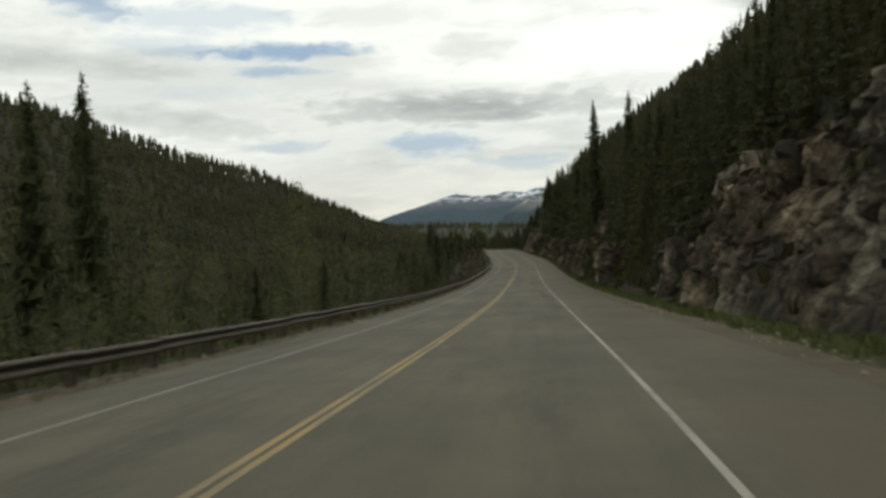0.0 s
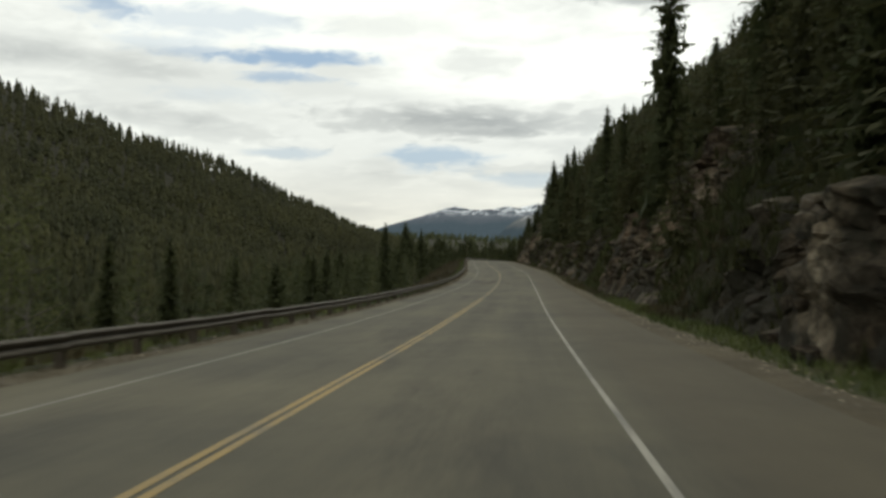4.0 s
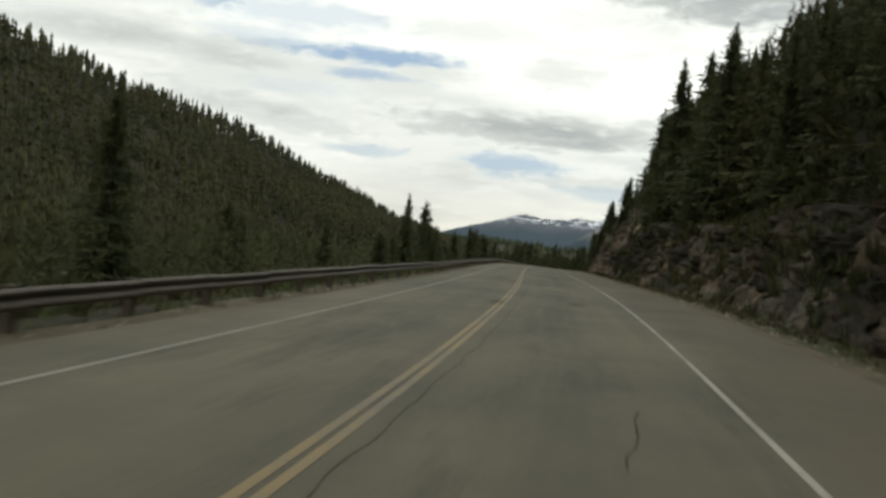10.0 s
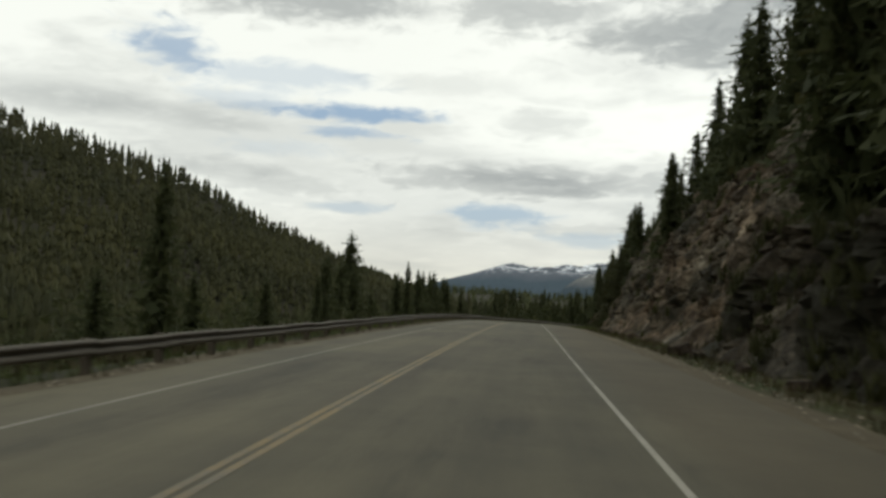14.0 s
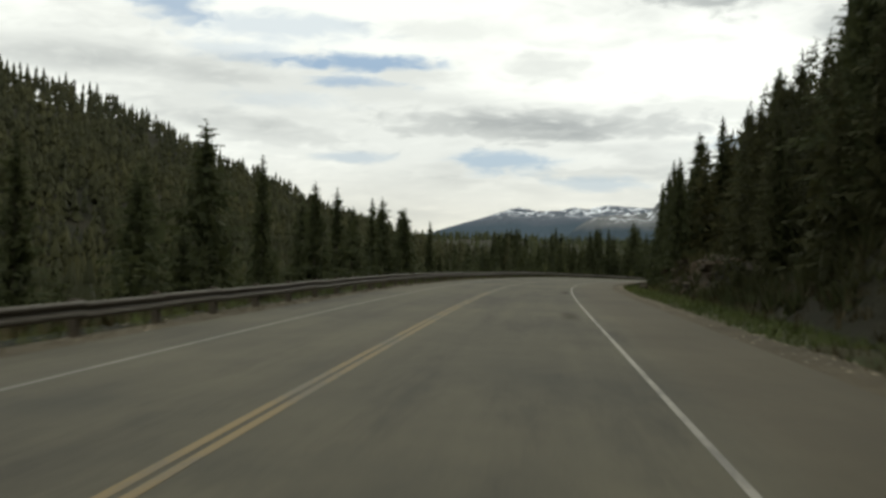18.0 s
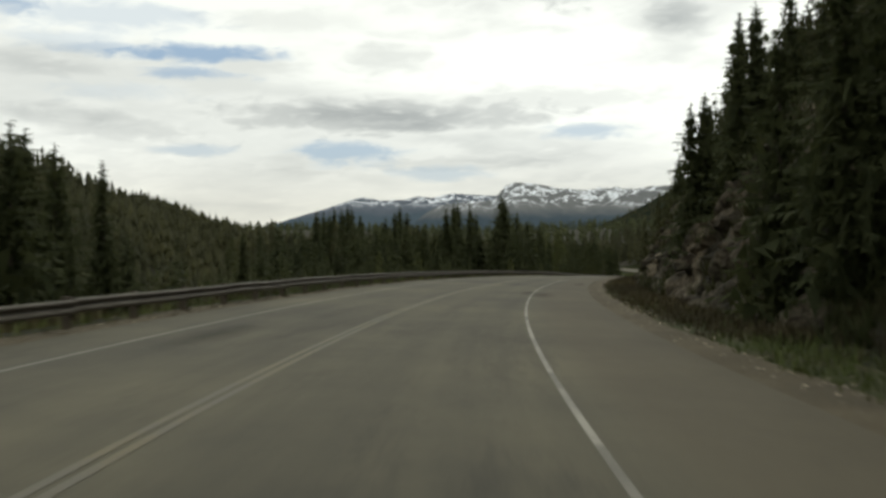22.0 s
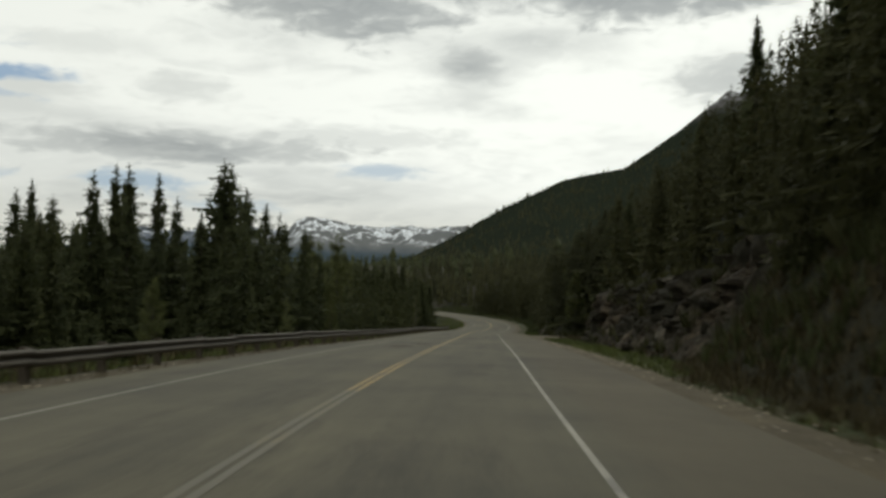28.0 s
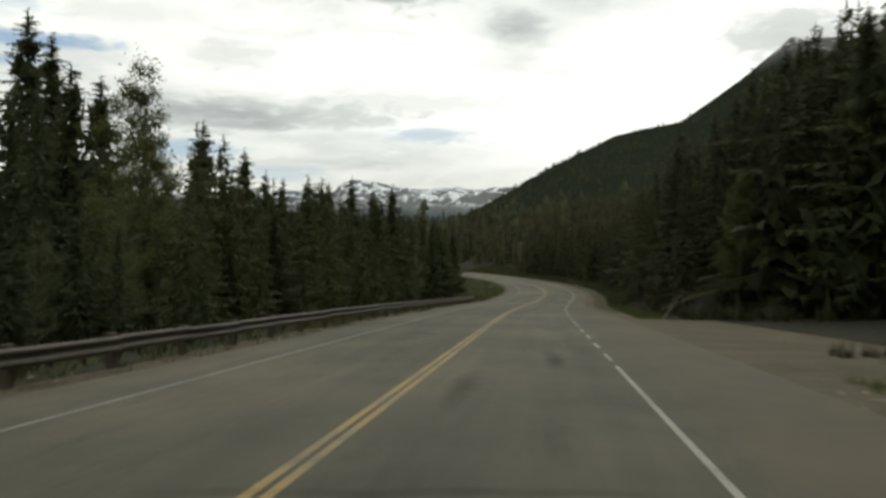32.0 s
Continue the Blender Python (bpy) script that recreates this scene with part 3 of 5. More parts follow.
# ======== trees ========
def conifer(seed, H, R, levels, arms, segs, bare=0.08, droop=0.35, ragged=0.3, core=0):
    """Triangles of a conifer's crown: whorls of drooping boughs, each a feather of small hanging sprays, round a ragged inner mass."""
    rng = np.random.RandomState(seed)
    V, T = [], []
    for lv in range(levels):
        f = 1 - (1 - (lv + rng.rand() * 0.7) / levels) ** 1.35
        z = H * (bare + (0.985 - bare) * f)
        reach = 1.28 * R * ((1 - f) ** 0.82 * (0.65 + 0.35 * min(1, f * 5)) + 0.04) * rng.uniform(1 - 0.45 * ragged, 1 + 0.4 * ragged)
        n = arms
        a0 = rng.rand() * 6.28
        for k in range(n):
            if rng.rand() < ragged * 0.3 * (1 - f):
                continue
            a = a0 + 6.283 * k / n + rng.uniform(-0.4, 0.4)
            L = reach * rng.uniform(1 - ragged, 1 + ragged * 0.6)
            d = droop * rng.uniform(0.6, 1.4) * (1 - 0.8 * f) - 0.45 * max(0.0, f - 0.8) / 0.2
            ca, sa = math.cos(a), math.sin(a)
            w = L * rng.uniform(0.12, 0.2) + (0.009 if f > 0.6 else 0.006) * H
            zb = z + rng.uniform(-0.6, 0.6) * H / levels
            lift = 0.35 * d * (1 + f)
            roll = rng.uniform(-0.5, 0.5)
            bend = rng.uniform(-0.25, 0.25)
            for q in range(segs):
                t0, t1 = 0.04 + 0.96 * q / segs, 0.04 + 0.96 * (q + 1) / segs
                u0, u1 = L * t0, L * t1
                z0, z1 = zb - d * u0 + lift * u0 * t0, zb - d * u1 + lift * u1 * t1
                wq = w * (1 - 0.7 * t0) * (0.65 + 0.35 * min(1, q))
                e0, e1 = bend * u0 * t0, bend * u1 * t1
                for side in (-1, 1):
                    ws = wq * rng.uniform(0.5, 1.35)
                    ut = u1 + (u1 - u0) * rng.uniform(-0.6, 1.1)
                    sag = ws * (rng.uniform(0.2, 1.2) + side * roll)
                    wt = ws * rng.uniform(0.45, 0.95) * side + e1
                    b = len(V)
                    V.append((ca * u0 - sa * e0, sa * u0 + ca * e0, z0 + 0.01 * L))
                    V.append((ca * u1 - sa * e1, sa * u1 + ca * e1, z1))
                    V.append((ca * ut - sa * wt, sa * ut + ca * wt, z1 - sag))
                    T.append((b, b + 1, b + 2))
    # inner mass of twigs round the stem
    for _ in range(core):
        f = rng.rand() ** 1.3 * 0.94
        z = H * (bare + (0.97 - bare) * f)
        r = 1.2 * R * ((1 - f) ** 0.85) * rng.uniform(0.05, 0.66)
        a, g = rng.rand() * 6.283, (0.016 * H + 0.075 * R) * (1.1 - 0.6 * f)
        c = np.array([math.cos(a) * r, math.sin(a) * r, z])
        b = len(V)
        e = rng.normal(0, 1, (3, 3)) * g * np.array([0.8, 0.8, 1.1])
        V += [tuple(c + e[0]), tuple(c + e[1]), tuple(c + e[2] - np.array([0, 0, g]))]
        T.append((b, b + 1, b + 2))
    # leader
    b = len(V)
    r = 0.03 * R
    V += [(r, 0, H * 0.93), (-r, r, H * 0.93), (-r, -r, H * 0.93), (0, 0, H)]
    T += [(b, b + 1, b + 3), (b + 1, b + 2, b + 3), (b + 2, b, b + 3)]
    return np.array(V, np.float32), np.array(T, np.int32)


def trunk_mesh(H, r, mat, lean=0.0, sides=7, name="trunk"):
    V, F = [], []
    lv = [(-0.6, 1.35), (0.0, 1.15), (0.3, 0.95), (0.35 * H, 0.72), (0.7 * H, 0.4), (0.97 * H, 0.06)]
    for z, k in lv:
        for q in range(sides):
            a = 6.283 * q / sides
            V.append((r * k * math.cos(a) + lean * z * z / H, r * k * math.sin(a), z))
    for i in range(len(lv) - 1):
        for q in range(sides):
            F.append((i * sides + q, i * sides + (q + 1) % sides, (i + 1) * sides + (q + 1) % sides, (i + 1) * sides + q))
    me = bpy.data.meshes.new(name)
    me.from_pydata(V, [], F)
    me.materials.append(mat)
    return me


def skirts(seed, radius, levels, points, drop):
    """A small spruce of overlapping ragged skirts, one metre high."""
    rng = np.random.RandomState(seed)
    V, T = [], []
    for lv in range(levels):
        f = lv / levels
        r = radius * ((1 - f) ** 0.9 + 0.05) * rng.uniform(0.8, 1.2)
        top = min(1.0, 0.08 + f * 0.9 + drop)
        low = 0.04 + f * 0.88
        b = len(V)
        a0 = rng.rand() * 6.28
        V.append((rng.uniform(-0.01, 0.01), rng.uniform(-0.01, 0.01), top))
        n = points * 2
        for k in range(n):
            out = rng.uniform(0.75, 1.3) if k % 2 == 0 else rng.uniform(0.35, 0.6)
            a = a0 + 6.283 * k / n + rng.uniform(-0.15, 0.15)
            V.append((math.cos(a) * r * out, math.sin(a) * r * out, low + (rng.uniform(-0.25, 0.15) if k % 2 == 0 else rng.uniform(0.1, 0.5)) * drop))
        T += [(b, b + 1 + k, b + 1 + (k + 1) % n) for k in range(n)]
    return np.array(V, np.float32), np.array(T, np.int32)


SPRUCE = []
for i, (H, R, lv, arms, bare, droop, rag) in enumerate([(14, 2.7, 34, 8, 0.05, 0.45, 0.35), (12, 2.4, 30, 8, 0.04, 0.5, 0.4), (16, 2.4, 40, 8, 0.08, 0.5, 0.35),
                                                       (10, 2.2, 28, 8, 0.04, 0.4, 0.35), (15, 2.2, 38, 8, 0.1, 0.5, 0.4), (13, 3.0, 30, 8, 0.08, 0.3, 0.5),
                                                       (17, 1.9, 42, 8, 0.14, 0.55, 0.4)]):
    cv, ct = conifer(40 + i, H, R, lv, arms, 8, bare, droop, rag, 620)
    SPRUCE.append((H, tri_mesh("crown", cv, ct, M_NEEDLE), trunk_mesh(H, 0.011 * H + 0.03, M_BARK)))


def place_spruce(kind, x, y, z, height, turn, label, group="", slim=1.0):
    H, crown, trunk = SPRUCE[kind]
    k = height / H
    e = new("spruce_tree")
    e.matrix_world = Matrix.LocRotScale((x, y, z), Euler((0, 0, turn)), (k * slim, k * slim, k))
    for nm, me in (("trunk", trunk), ("crown", crown)):
        o = new(nm, me)
        o.parent = e
    tagged(e, label, "tree", group)
    return e


LOW = [skirts(80 + i, r, 8, 5, 0.16) for i, r in enumerate((0.17, 0.19, 0.15, 0.21, 0.14, 0.18))]
TINY = [skirts(90 + i, r, 3, 4, 0.36) for i, r in enumerate((0.2, 0.23, 0.17, 0.26))]


def forest(name, spots, kinds, mat, label):
    """One joined stand of trees; spots: x, y, z, height."""
    rng = np.random.RandomState(len(spots))
    VV, TT, n = [], [], 0
    for (x, y, z, h) in spots:
        v, t = kinds[rng.randint(len(kinds))]
        a, w = rng.rand() * 6.28, h * rng.uniform(0.8, 1.25)
        c, s_ = math.cos(a) * w, math.sin(a) * w
        VV.append(np.stack([v[:, 0] * c - v[:, 1] * s_ + x, v[:, 0] * s_ + v[:, 1] * c + y, v[:, 2] * h + z - 0.2], -1))
        TT.append(t + n)
        n += len(v)
    me = tri_mesh(name, np.concatenate(VV), np.concatenate(TT), mat)
    return tagged(new(name, me), label, "forest", kind="stuff")


def to_xy(s, o):
    p = on_road(s, o)
    return p[..., 0], p[..., 1]


rng = np.random.RandomState(7)


def spots_between(n, s0, s1, o0, o1, h0, h1, power=1.0):
    s = rng.uniform(s0, s1, n)
    o = o0 + (o1 - o0) * rng.rand(n) ** power
    x, y = to_xy(s, o)
    return list(zip(x, y, land(x, y), rng.uniform(h0, h1, n)))


def tops(s, o):
    """How high the tree tops reach over the road on the right mountainside."""
    a = np.minimum(12 + 1.03 * (o - 9), 33 + 0.72 * (o - 30)) - 2.6 * (1 - smooth(s, 40, 110))
    b = 6.6 + 1.08 * (o - 9)
    c = 8.5 + 1.04 * (o - 9)
    d = 12 + 0.72 * (o - 9)
    a = a + 2.6 * smooth(s, 280, 310) * (o > 12)
    k = smooth(s, 362, 415)
    t = a * (1 - k) + b * k
    k = smooth(s, 490, 600)
    t = t * (1 - k) + c * k
    t = t + 0.5 * np.exp(-((s - 540) / 32) ** 2) * (o > 15)
    k = smooth(s, 660, 700)
    return t * (1 - k) + d * k


def on_right(n, s0, s1, o0, o1, power, lo, hi):
    s = rng.uniform(s0, s1, n)
    o = o0 + (o1 - o0) * rng.rand(n) ** power
    keep = o > np.interp(s, FLAT_S, FLAT_O) + 1.2
    for r0, r1, rh_, foot, lean in ROCKS:
        keep &= ~((s > r0 + 1) & (s < r1 - 1) & (o < foot + lean * rh_ + 1.6))
    s, o = s[keep], o[keep]
    x, y = to_xy(s, o)
    z = land(x, y)
    h = np.clip(np.interp(s, SG, R_Z) + tops(s, o) - z, lo, hi)
    h = h * (1 - 0.75 * smooth(s, 760, 860) * 0.4)
    return [(a, b_, c, d * rng.uniform(0.7, 1.0)) for a, b_, c, d in zip(x, y, z, h)]


MID = [conifer(60 + i, 1.0, r, lv, 5, 2, bare, 0.5, 0.4, 90) for i, (r, lv, bare) in enumerate(((0.18, 12, 0.03), (0.2, 12, 0.05), (0.16, 13, 0.06), (0.21, 12, 0.03), (0.15, 12, 0.08)))]
BIG = [conifer(70 + i, 1.0, r, 21, 6, 4, bare, 0.45, 0.4, 220) for i, (r, bare) in enumerate(((0.18, 0.04), (0.15, 0.07), (0.2, 0.05), (0.135, 0.1)))]


def below_left(n, s0, s1, o0, o1, t0, t1, hmin=3.5):
    """Trees on the valley side whose tops reach between two heights over the road."""
    s, o = rng.uniform(s0, s1, n), rng.uniform(o0, o1, n)
    x, y = to_xy(s, o)
    z = land(x, y)
    h = np.interp(s, SG, R_Z) + rng.uniform(t0, t1, n) - z
    return [q for q in zip(x, y, z, np.minimum(h, 20)) if q[3] > hmin]


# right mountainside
forest("forest", on_right(210, 5, 470, 9.3, 14, 1.0, 2.5, 6), BIG, M_NEEDLE_SHADED, "small dark spruces crowding the top of the rock cuttings")
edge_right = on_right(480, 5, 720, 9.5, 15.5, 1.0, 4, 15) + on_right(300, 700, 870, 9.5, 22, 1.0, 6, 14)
forest("forest", edge_right, BIG, M_NEEDLE_SHADED, "dark spruces at the edge of the forest above the road")
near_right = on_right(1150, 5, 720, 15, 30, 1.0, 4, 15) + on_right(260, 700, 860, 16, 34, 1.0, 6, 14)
forest("forest", near_right, MID, M_NEEDLE_SHADED, "dense dark spruce forest on the steep mountainside above the road")
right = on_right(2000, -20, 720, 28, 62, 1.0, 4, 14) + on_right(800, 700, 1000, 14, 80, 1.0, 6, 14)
forest("forest", right, LOW, M_NEEDLE_SHADED, "dark spruce forest higher up the mountainside")
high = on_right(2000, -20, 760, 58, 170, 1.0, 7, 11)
forest("forest", high, TINY, M_NEEDLE_SHADED, "dark spruce forest high on the mountainside")
# left valley and ridge
near_left = below_left(950, -20, 640, -42, -9, -2.5, 3.0)
tall_left = below_left(100, 655, 700, -60, -15, 5.5, 11) + below_left(60, 702, 765, -26, -13, 6, 9.5) + below_left(110, 700, 830, -60, -14, 5, 11) + below_left(70, 655, 742, -24, -9, 1, 7) + below_left(120, 640, 725, -78, -38, 6, 12) + below_left(180, 712, 835, -40, -13, 7.5, 11.2)
forest("forest", tall_left, BIG, M_NEEDLE, "tall spruce forest crowding the guardrail beside the turnout")
forest("forest", near_left, MID, M_NEEDLE, "spruce forest falling away below the guardrail")
valley = below_left(1500, -40, 650, -100, -36, -3, 2) + below_left(800, 665, 1000, -110, -40, 6, 14) + below_left(450, 800, 1000, -60, -18, 5, 13)
forest("forest", valley, LOW, M_NEEDLE_SHADED, "spruce forest on the valley floor")
ridge = spots_between(23000, -60, 1040, -54, -345, 4.5, 9) + spots_between(6000, 150, 900, -48, -175, 4, 8)
forest("forest", ridge, TINY, M_NEEDLE_SHADED, "spruce forest covering the ridge across the valley")
fx, fy = rng.uniform(-1000, 800, 4800), rng.uniform(960, 2300, 4800)
forest("forest", list(zip(fx, fy, land(fx, fy), rng.uniform(9, 15, 4800))), TINY, M_NEEDLE, "distant spruce forest at the end of the valley")


def single(s, o, top, kind, slim, label, group=""):
    x, y = to_xy(s, o)
    z = float(land(x, y))
    place_spruce(kind, float(x), float(y), z, float(np.interp(s, SG, R_Z)) + top - z, s * 1.7, label, group, slim)


# spruces that stand out, by road distance, offset and top
for s, o, top, kind, slim in ((156, 12.3, 25.4, 6, 0.85), (142, 16.0, 24.4, 2, 0.9), (388, 14.8, 16.8, 4, 1.2), (308, 17.3, 25.3, 4, 1.1), (320, 17.0, 25.0, 5, 1.0),
                              (374, 13.2, 14.5, 2, 1.2), (430, 18.9, 18.0, 0, 1.1), (456, 14.8, 13.5, 2, 1.0), (552, 16.5, 16.0, 4, 1.0), (508, 17, 16.5, 2, 1.0),
                              (504, 12.1, 9.8, 3, 0.9), (504, 11.4, 9.3, 1, 0.8), (504, 13.8, 13.7, 4, 1.0), (504, 14.6, 14.1, 5, 0.9), (497, 12.6, 11.5, 2, 1.0), (474, 10.6, 9.7, 2, 0.9), (474, 12.0, 11.1, 0, 0.9), (468, 12.0, 10.3, 4, 1.0), (470, 13.4, 11.5, 5, 0.9), (479, 10.4, 7.8, 3, 0.9), (455, 13.0, 12.1, 3, 1.0), (458, 10.8, 9.2, 1, 0.8), (454, 11.0, 9.8, 2, 0.8), (450, 11.2, 9.6, 4, 1.0), (328, 13.4, 19.7, 4, 1.1), (364, 17.8, 24.5, 5, 0.9), (367, 17.4, 24.0, 1, 0.9),
                              (396, 12.8, 13.0, 0, 1.0), (402, 12.9, 13.4, 2, 1.1), (405, 12.7, 12.9, 5, 0.9), (218, 13.1, 22.0, 4, 1.1), (197, 13.1, 19.4, 2, 1.0), (289, 13.9, 20.3, 5, 1.0), (314, 13.5, 22.8, 4, 1.1),
                              (96, 14.4, 15.7, 0, 0.9), (92, 14.9, 16.1, 2, 1.1), (120, 16.0, 19.4, 1, 0.9), (555, 16.0, 14.3, 5, 0.9), (563, 16.2, 13.9, 0, 0.9), (628, 17.7, 19.4, 4, 1.0),
                              (606, 15.6, 16.7, 0, 1.0), (614, 18.9, 19.9, 1, 1.0), (550, 13.6, 11.1, 3, 1.0)):
    single(s, o, top, kind, slim, "tall dark spruce standing above its neighbours on the mountainside", "spruces on the mountainside")
for s, o, top, kind, slim in ((340, -16.2, 8.1, 4, 1.0), (460, -29.7, 13.9, 5, 1.0), (250, -18, 7.7, 0, 0.9), (678, -36.2, 15.4, 0, 1.0), (692, -67, 16.9, 1, 1.0), (668, -23.3, 16.5, 5, 1.1),
                              (686, -27.1, 18.8, 1, 1.1), (706, -30.1, 18.7, 0, 1.1), (702, -26.5, 16.1, 2, 1.1), (704, -24.4, 14.0, 3, 1.0), (724, -25, 14.5, 0, 1.0), (688, -18.8, 11.3, 3, 1.0),
                              (664, -34.6, 14.8, 0, 0.8), (668, -33.9, 16.0, 2, 0.8), (672, -34.0, 16.6, 1, 0.8), (676, -32.2, 16.3, 4, 0.8), (684, -32.6, 14.8, 0, 0.8),
                              (110, -50.5, 24.0, 2, 0.8), (110, -44.5, 24.7, 6, 0.9), (108, -43.5, 20.5, 2, 0.7),
                              (716, -17.6, 9.6, 0, 0.9), (720, -17.4, 9.5, 2, 1.0), (724, -16.5, 10.2, 1, 0.9), (728, -15.8, 10.0, 5, 0.8), (734, -15.2, 11.1, 0, 0.9), (740, -14.5, 10.5, 3, 0.9),
                              (744, -13.4, 11.4, 1, 0.9), (756, -11.3, 9.0, 0, 0.8), (710, -17.3, 10.4, 5, 0.9), (432, -15, 7.8, 4, 0.9), (449, -16.2, 7.6, 0, 1.0), (459, -17.2, 7.9, 1, 0.9),
                              (497, -24, 9.7, 5, 0.9), (500, -22, 8.6, 1, 1.0), (505, -24, 9.0, 3, 1.0), (490, -23, 9.2, 2, 0.9), (512, -26, 9.0, 0, 1.0), (480, -22, 7.6, 3, 1.0), (508, -21, 7.4, 2, 0.9), (470, -24, 8.0, 1, 1.0), (662, -62, 14.5, 0, 0.9), (666, -62, 14.4, 2, 0.8), (670, -62, 14.2, 1, 1.0), (673, -62, 15.8, 4, 0.9), (682, -62, 16.6, 5, 0.8), (685, -62, 16.3, 2, 1.0), (691, -62, 15.2, 3, 0.9),
                              (679, -52, 13.7, 2, 1.0), (686, -52, 15.6, 1, 0.9), (690, -52, 17.4, 4, 0.8), (696, -52, 16.0, 5, 1.0),
                              (402, -20, 6.5, 0, 1.0), (418, -23, 7.5, 2, 1.0), (430, -22, 7.0, 1, 1.0), (440, -26, 8.5, 0, 1.0)):
    single(s, o, top, kind, slim, "tall green spruce rising above the valley forest", "spruces below the guardrail")


def dead_tree(s, o, top):
    r = random.Random(21)
    x, y = to_xy(s, o)
    z = float(land(x, y))
    h = float(np.interp(s, SG, R_Z)) + top - z
    e = new("dead_tree")
    e.matrix_world = Matrix.Translation((float(x), float(y), z))
    t = new("trunk", trunk_mesh(h, 0.14, M_PALE_BARK, 0.02))
    t.parent = e
    for k in range(14):
        u, a, L = h * (0.45 + 0.5 * k / 14), r.uniform(0, 6.28), r.uniform(0.4, 1.1)
        b = new("branch", trunk_mesh(L, 0.025, M_PALE_BARK, 0.0, 4, "branch"))
        b.parent = e
        b.matrix_local = Matrix.LocRotScale((0.02 * u * u / h, 0, u), Euler((0, r.uniform(0.7, 1.3), a)), (1, 1, 1))
    tagged(e, "bare grey dead tree among the dark spruces", "tree")


dead_tree(389, 15.9, 17.6)


def row_of_spruces(n, s0, s1, o0, o1, seed, side, label, group, cap=None):
    r = random.Random(seed)
    for k in range(n):
        s, o = s0 + (s1 - s0) * (k + r.random()) / n, r.uniform(o0, o1)
        if side > 0:
            if any(r0 < s < r1 and o < foot + lean * rh_ + 1.8 for r0, r1, rh_, foot, lean in ROCKS) or o < float(np.interp(s, FLAT_S, FLAT_O)) + 1.5:
                o += 5.5 if not 652 < s < 700 else 16
            top = float(tops(np.array(s), np.array(o))) * r.uniform(0.78, 1.0)
        else:
            top = cap * r.uniform(0.55, 1.0)
        x, y = to_xy(s, o)
        z = float(land(x, y))
        h = float(np.interp(s, SG, R_Z)) + top - z
        if h < 3.5:
            continue
        place_spruce(r.randrange(7), float(x), float(y), z, min(h, 19), r.random() * 6, label, group, r.uniform(0.85, 1.25))


row_of_spruces(105, 30, 480, 10.5, 20, 3, 1, "dark slender spruce on the rocky mountainside", "spruces on the mountainside")
row_of_spruces(50, 470, 740, 13, 26, 4, 1, "dark slender spruce on the rocky mountainside", "spruces on the mountainside")
row_of_spruces(26, 662, 706, -50, -15, 5, -1, "green spruce in the valley forest beside the guardrail", "spruces below the guardrail", 12.0)
row_of_spruces(44, 706, 820, -50, -13, 8, -1, "green spruce in the valley forest beside the guardrail", "spruces below the guardrail", 10.3)
row_of_spruces(45, 60, 640, -32, -13, 6, -1, "green spruce in the valley forest beside the guardrail", "spruces below the guardrail", 4.0)


# ======== leafy trees, shrubs, grass ========
def leafy(seed, H, leaves):
    """A slender young leafy tree: trunk, limbs, and a crown of small leaf sprays."""
    r = random.Random(seed)
    tv, tf = [], []

    def limb(a, b_, r0, r1):
        d = (b_ - a).normalized()
        u = d.orthogonal().normalized()
        w = d.cross(u)
        k = len(tv)
        for p, rad in ((a, r0), (b_, r1)):
            for q in range(5):
                t = 6.283 * q / 5
                tv.append(tuple(p + u * rad * math.cos(t) + w * rad * math.sin(t)))
        for q in range(5):
            tf.append((k + q, k + (q + 1) % 5, k + 5 + (q + 1) % 5, k + 5 + q))

    ends = []
    p = Vector((0, 0, -0.5))
    for k in range(10):
        n_ = Vector((r.uniform(-0.1, 0.1), r.uniform(-0.1, 0.1), H * (k + 1) / 10))
        limb(p, n_, 0.012 * H * (1 - k / 10.5), 0.012 * H * (1 - (k + 1) / 10.5))
        p = n_
        if k:
            for _ in range(6 if k < 9 else 2):
                a = r.uniform(0, 6.283)
                L = H * 0.19 * (1.12 - (k + 1) / 10) ** 0.75 * r.uniform(0.6, 1.25)
                e = n_ + Vector((math.cos(a) * L, math.sin(a) * L, L * r.uniform(0.4, 0.95)))
                limb(n_, e, 0.004 * H, 0.0015 * H)
                ends += [(n_, e)] * (1 + int(9 * L / H))
    V, T = [], []
    for _ in range(leaves):
        a_, e_ = r.choice(ends)
        c = a_.lerp(e_, 0.15 + 0.9 * r.random() ** 0.7) + Vector((r.gauss(0, 0.018 * H), r.gauss(0, 0.018 * H), r.gauss(0, 0.022 * H)))
        s_ = r.uniform(0.004, 0.0075) * H
        a, t = r.uniform(0, 6.283), r.uniform(-1, 1)
        u = Vector((math.cos(a), math.sin(a), t)) * s_
        w = Vector((-math.sin(a), math.cos(a), r.uniform(-1, 1))) * s_ * 0.8
        k = len(V)
        V += [tuple(c - u), tuple(c + w), tuple(c + u - w * 0.5)]
        T.append((k, k + 1, k + 2))
    me = bpy.data.meshes.new("trunk")
    me.from_pydata(tv, [], tf)
    me.materials.append(M_PALE_BARK)
    return H, tri_mesh("crown", V, T, M_LEAF), me


ASPEN = [leafy(5, 10, 14000), leafy(6, 9, 11000), leafy(7, 11, 4000), leafy(8, 8, 2800)]


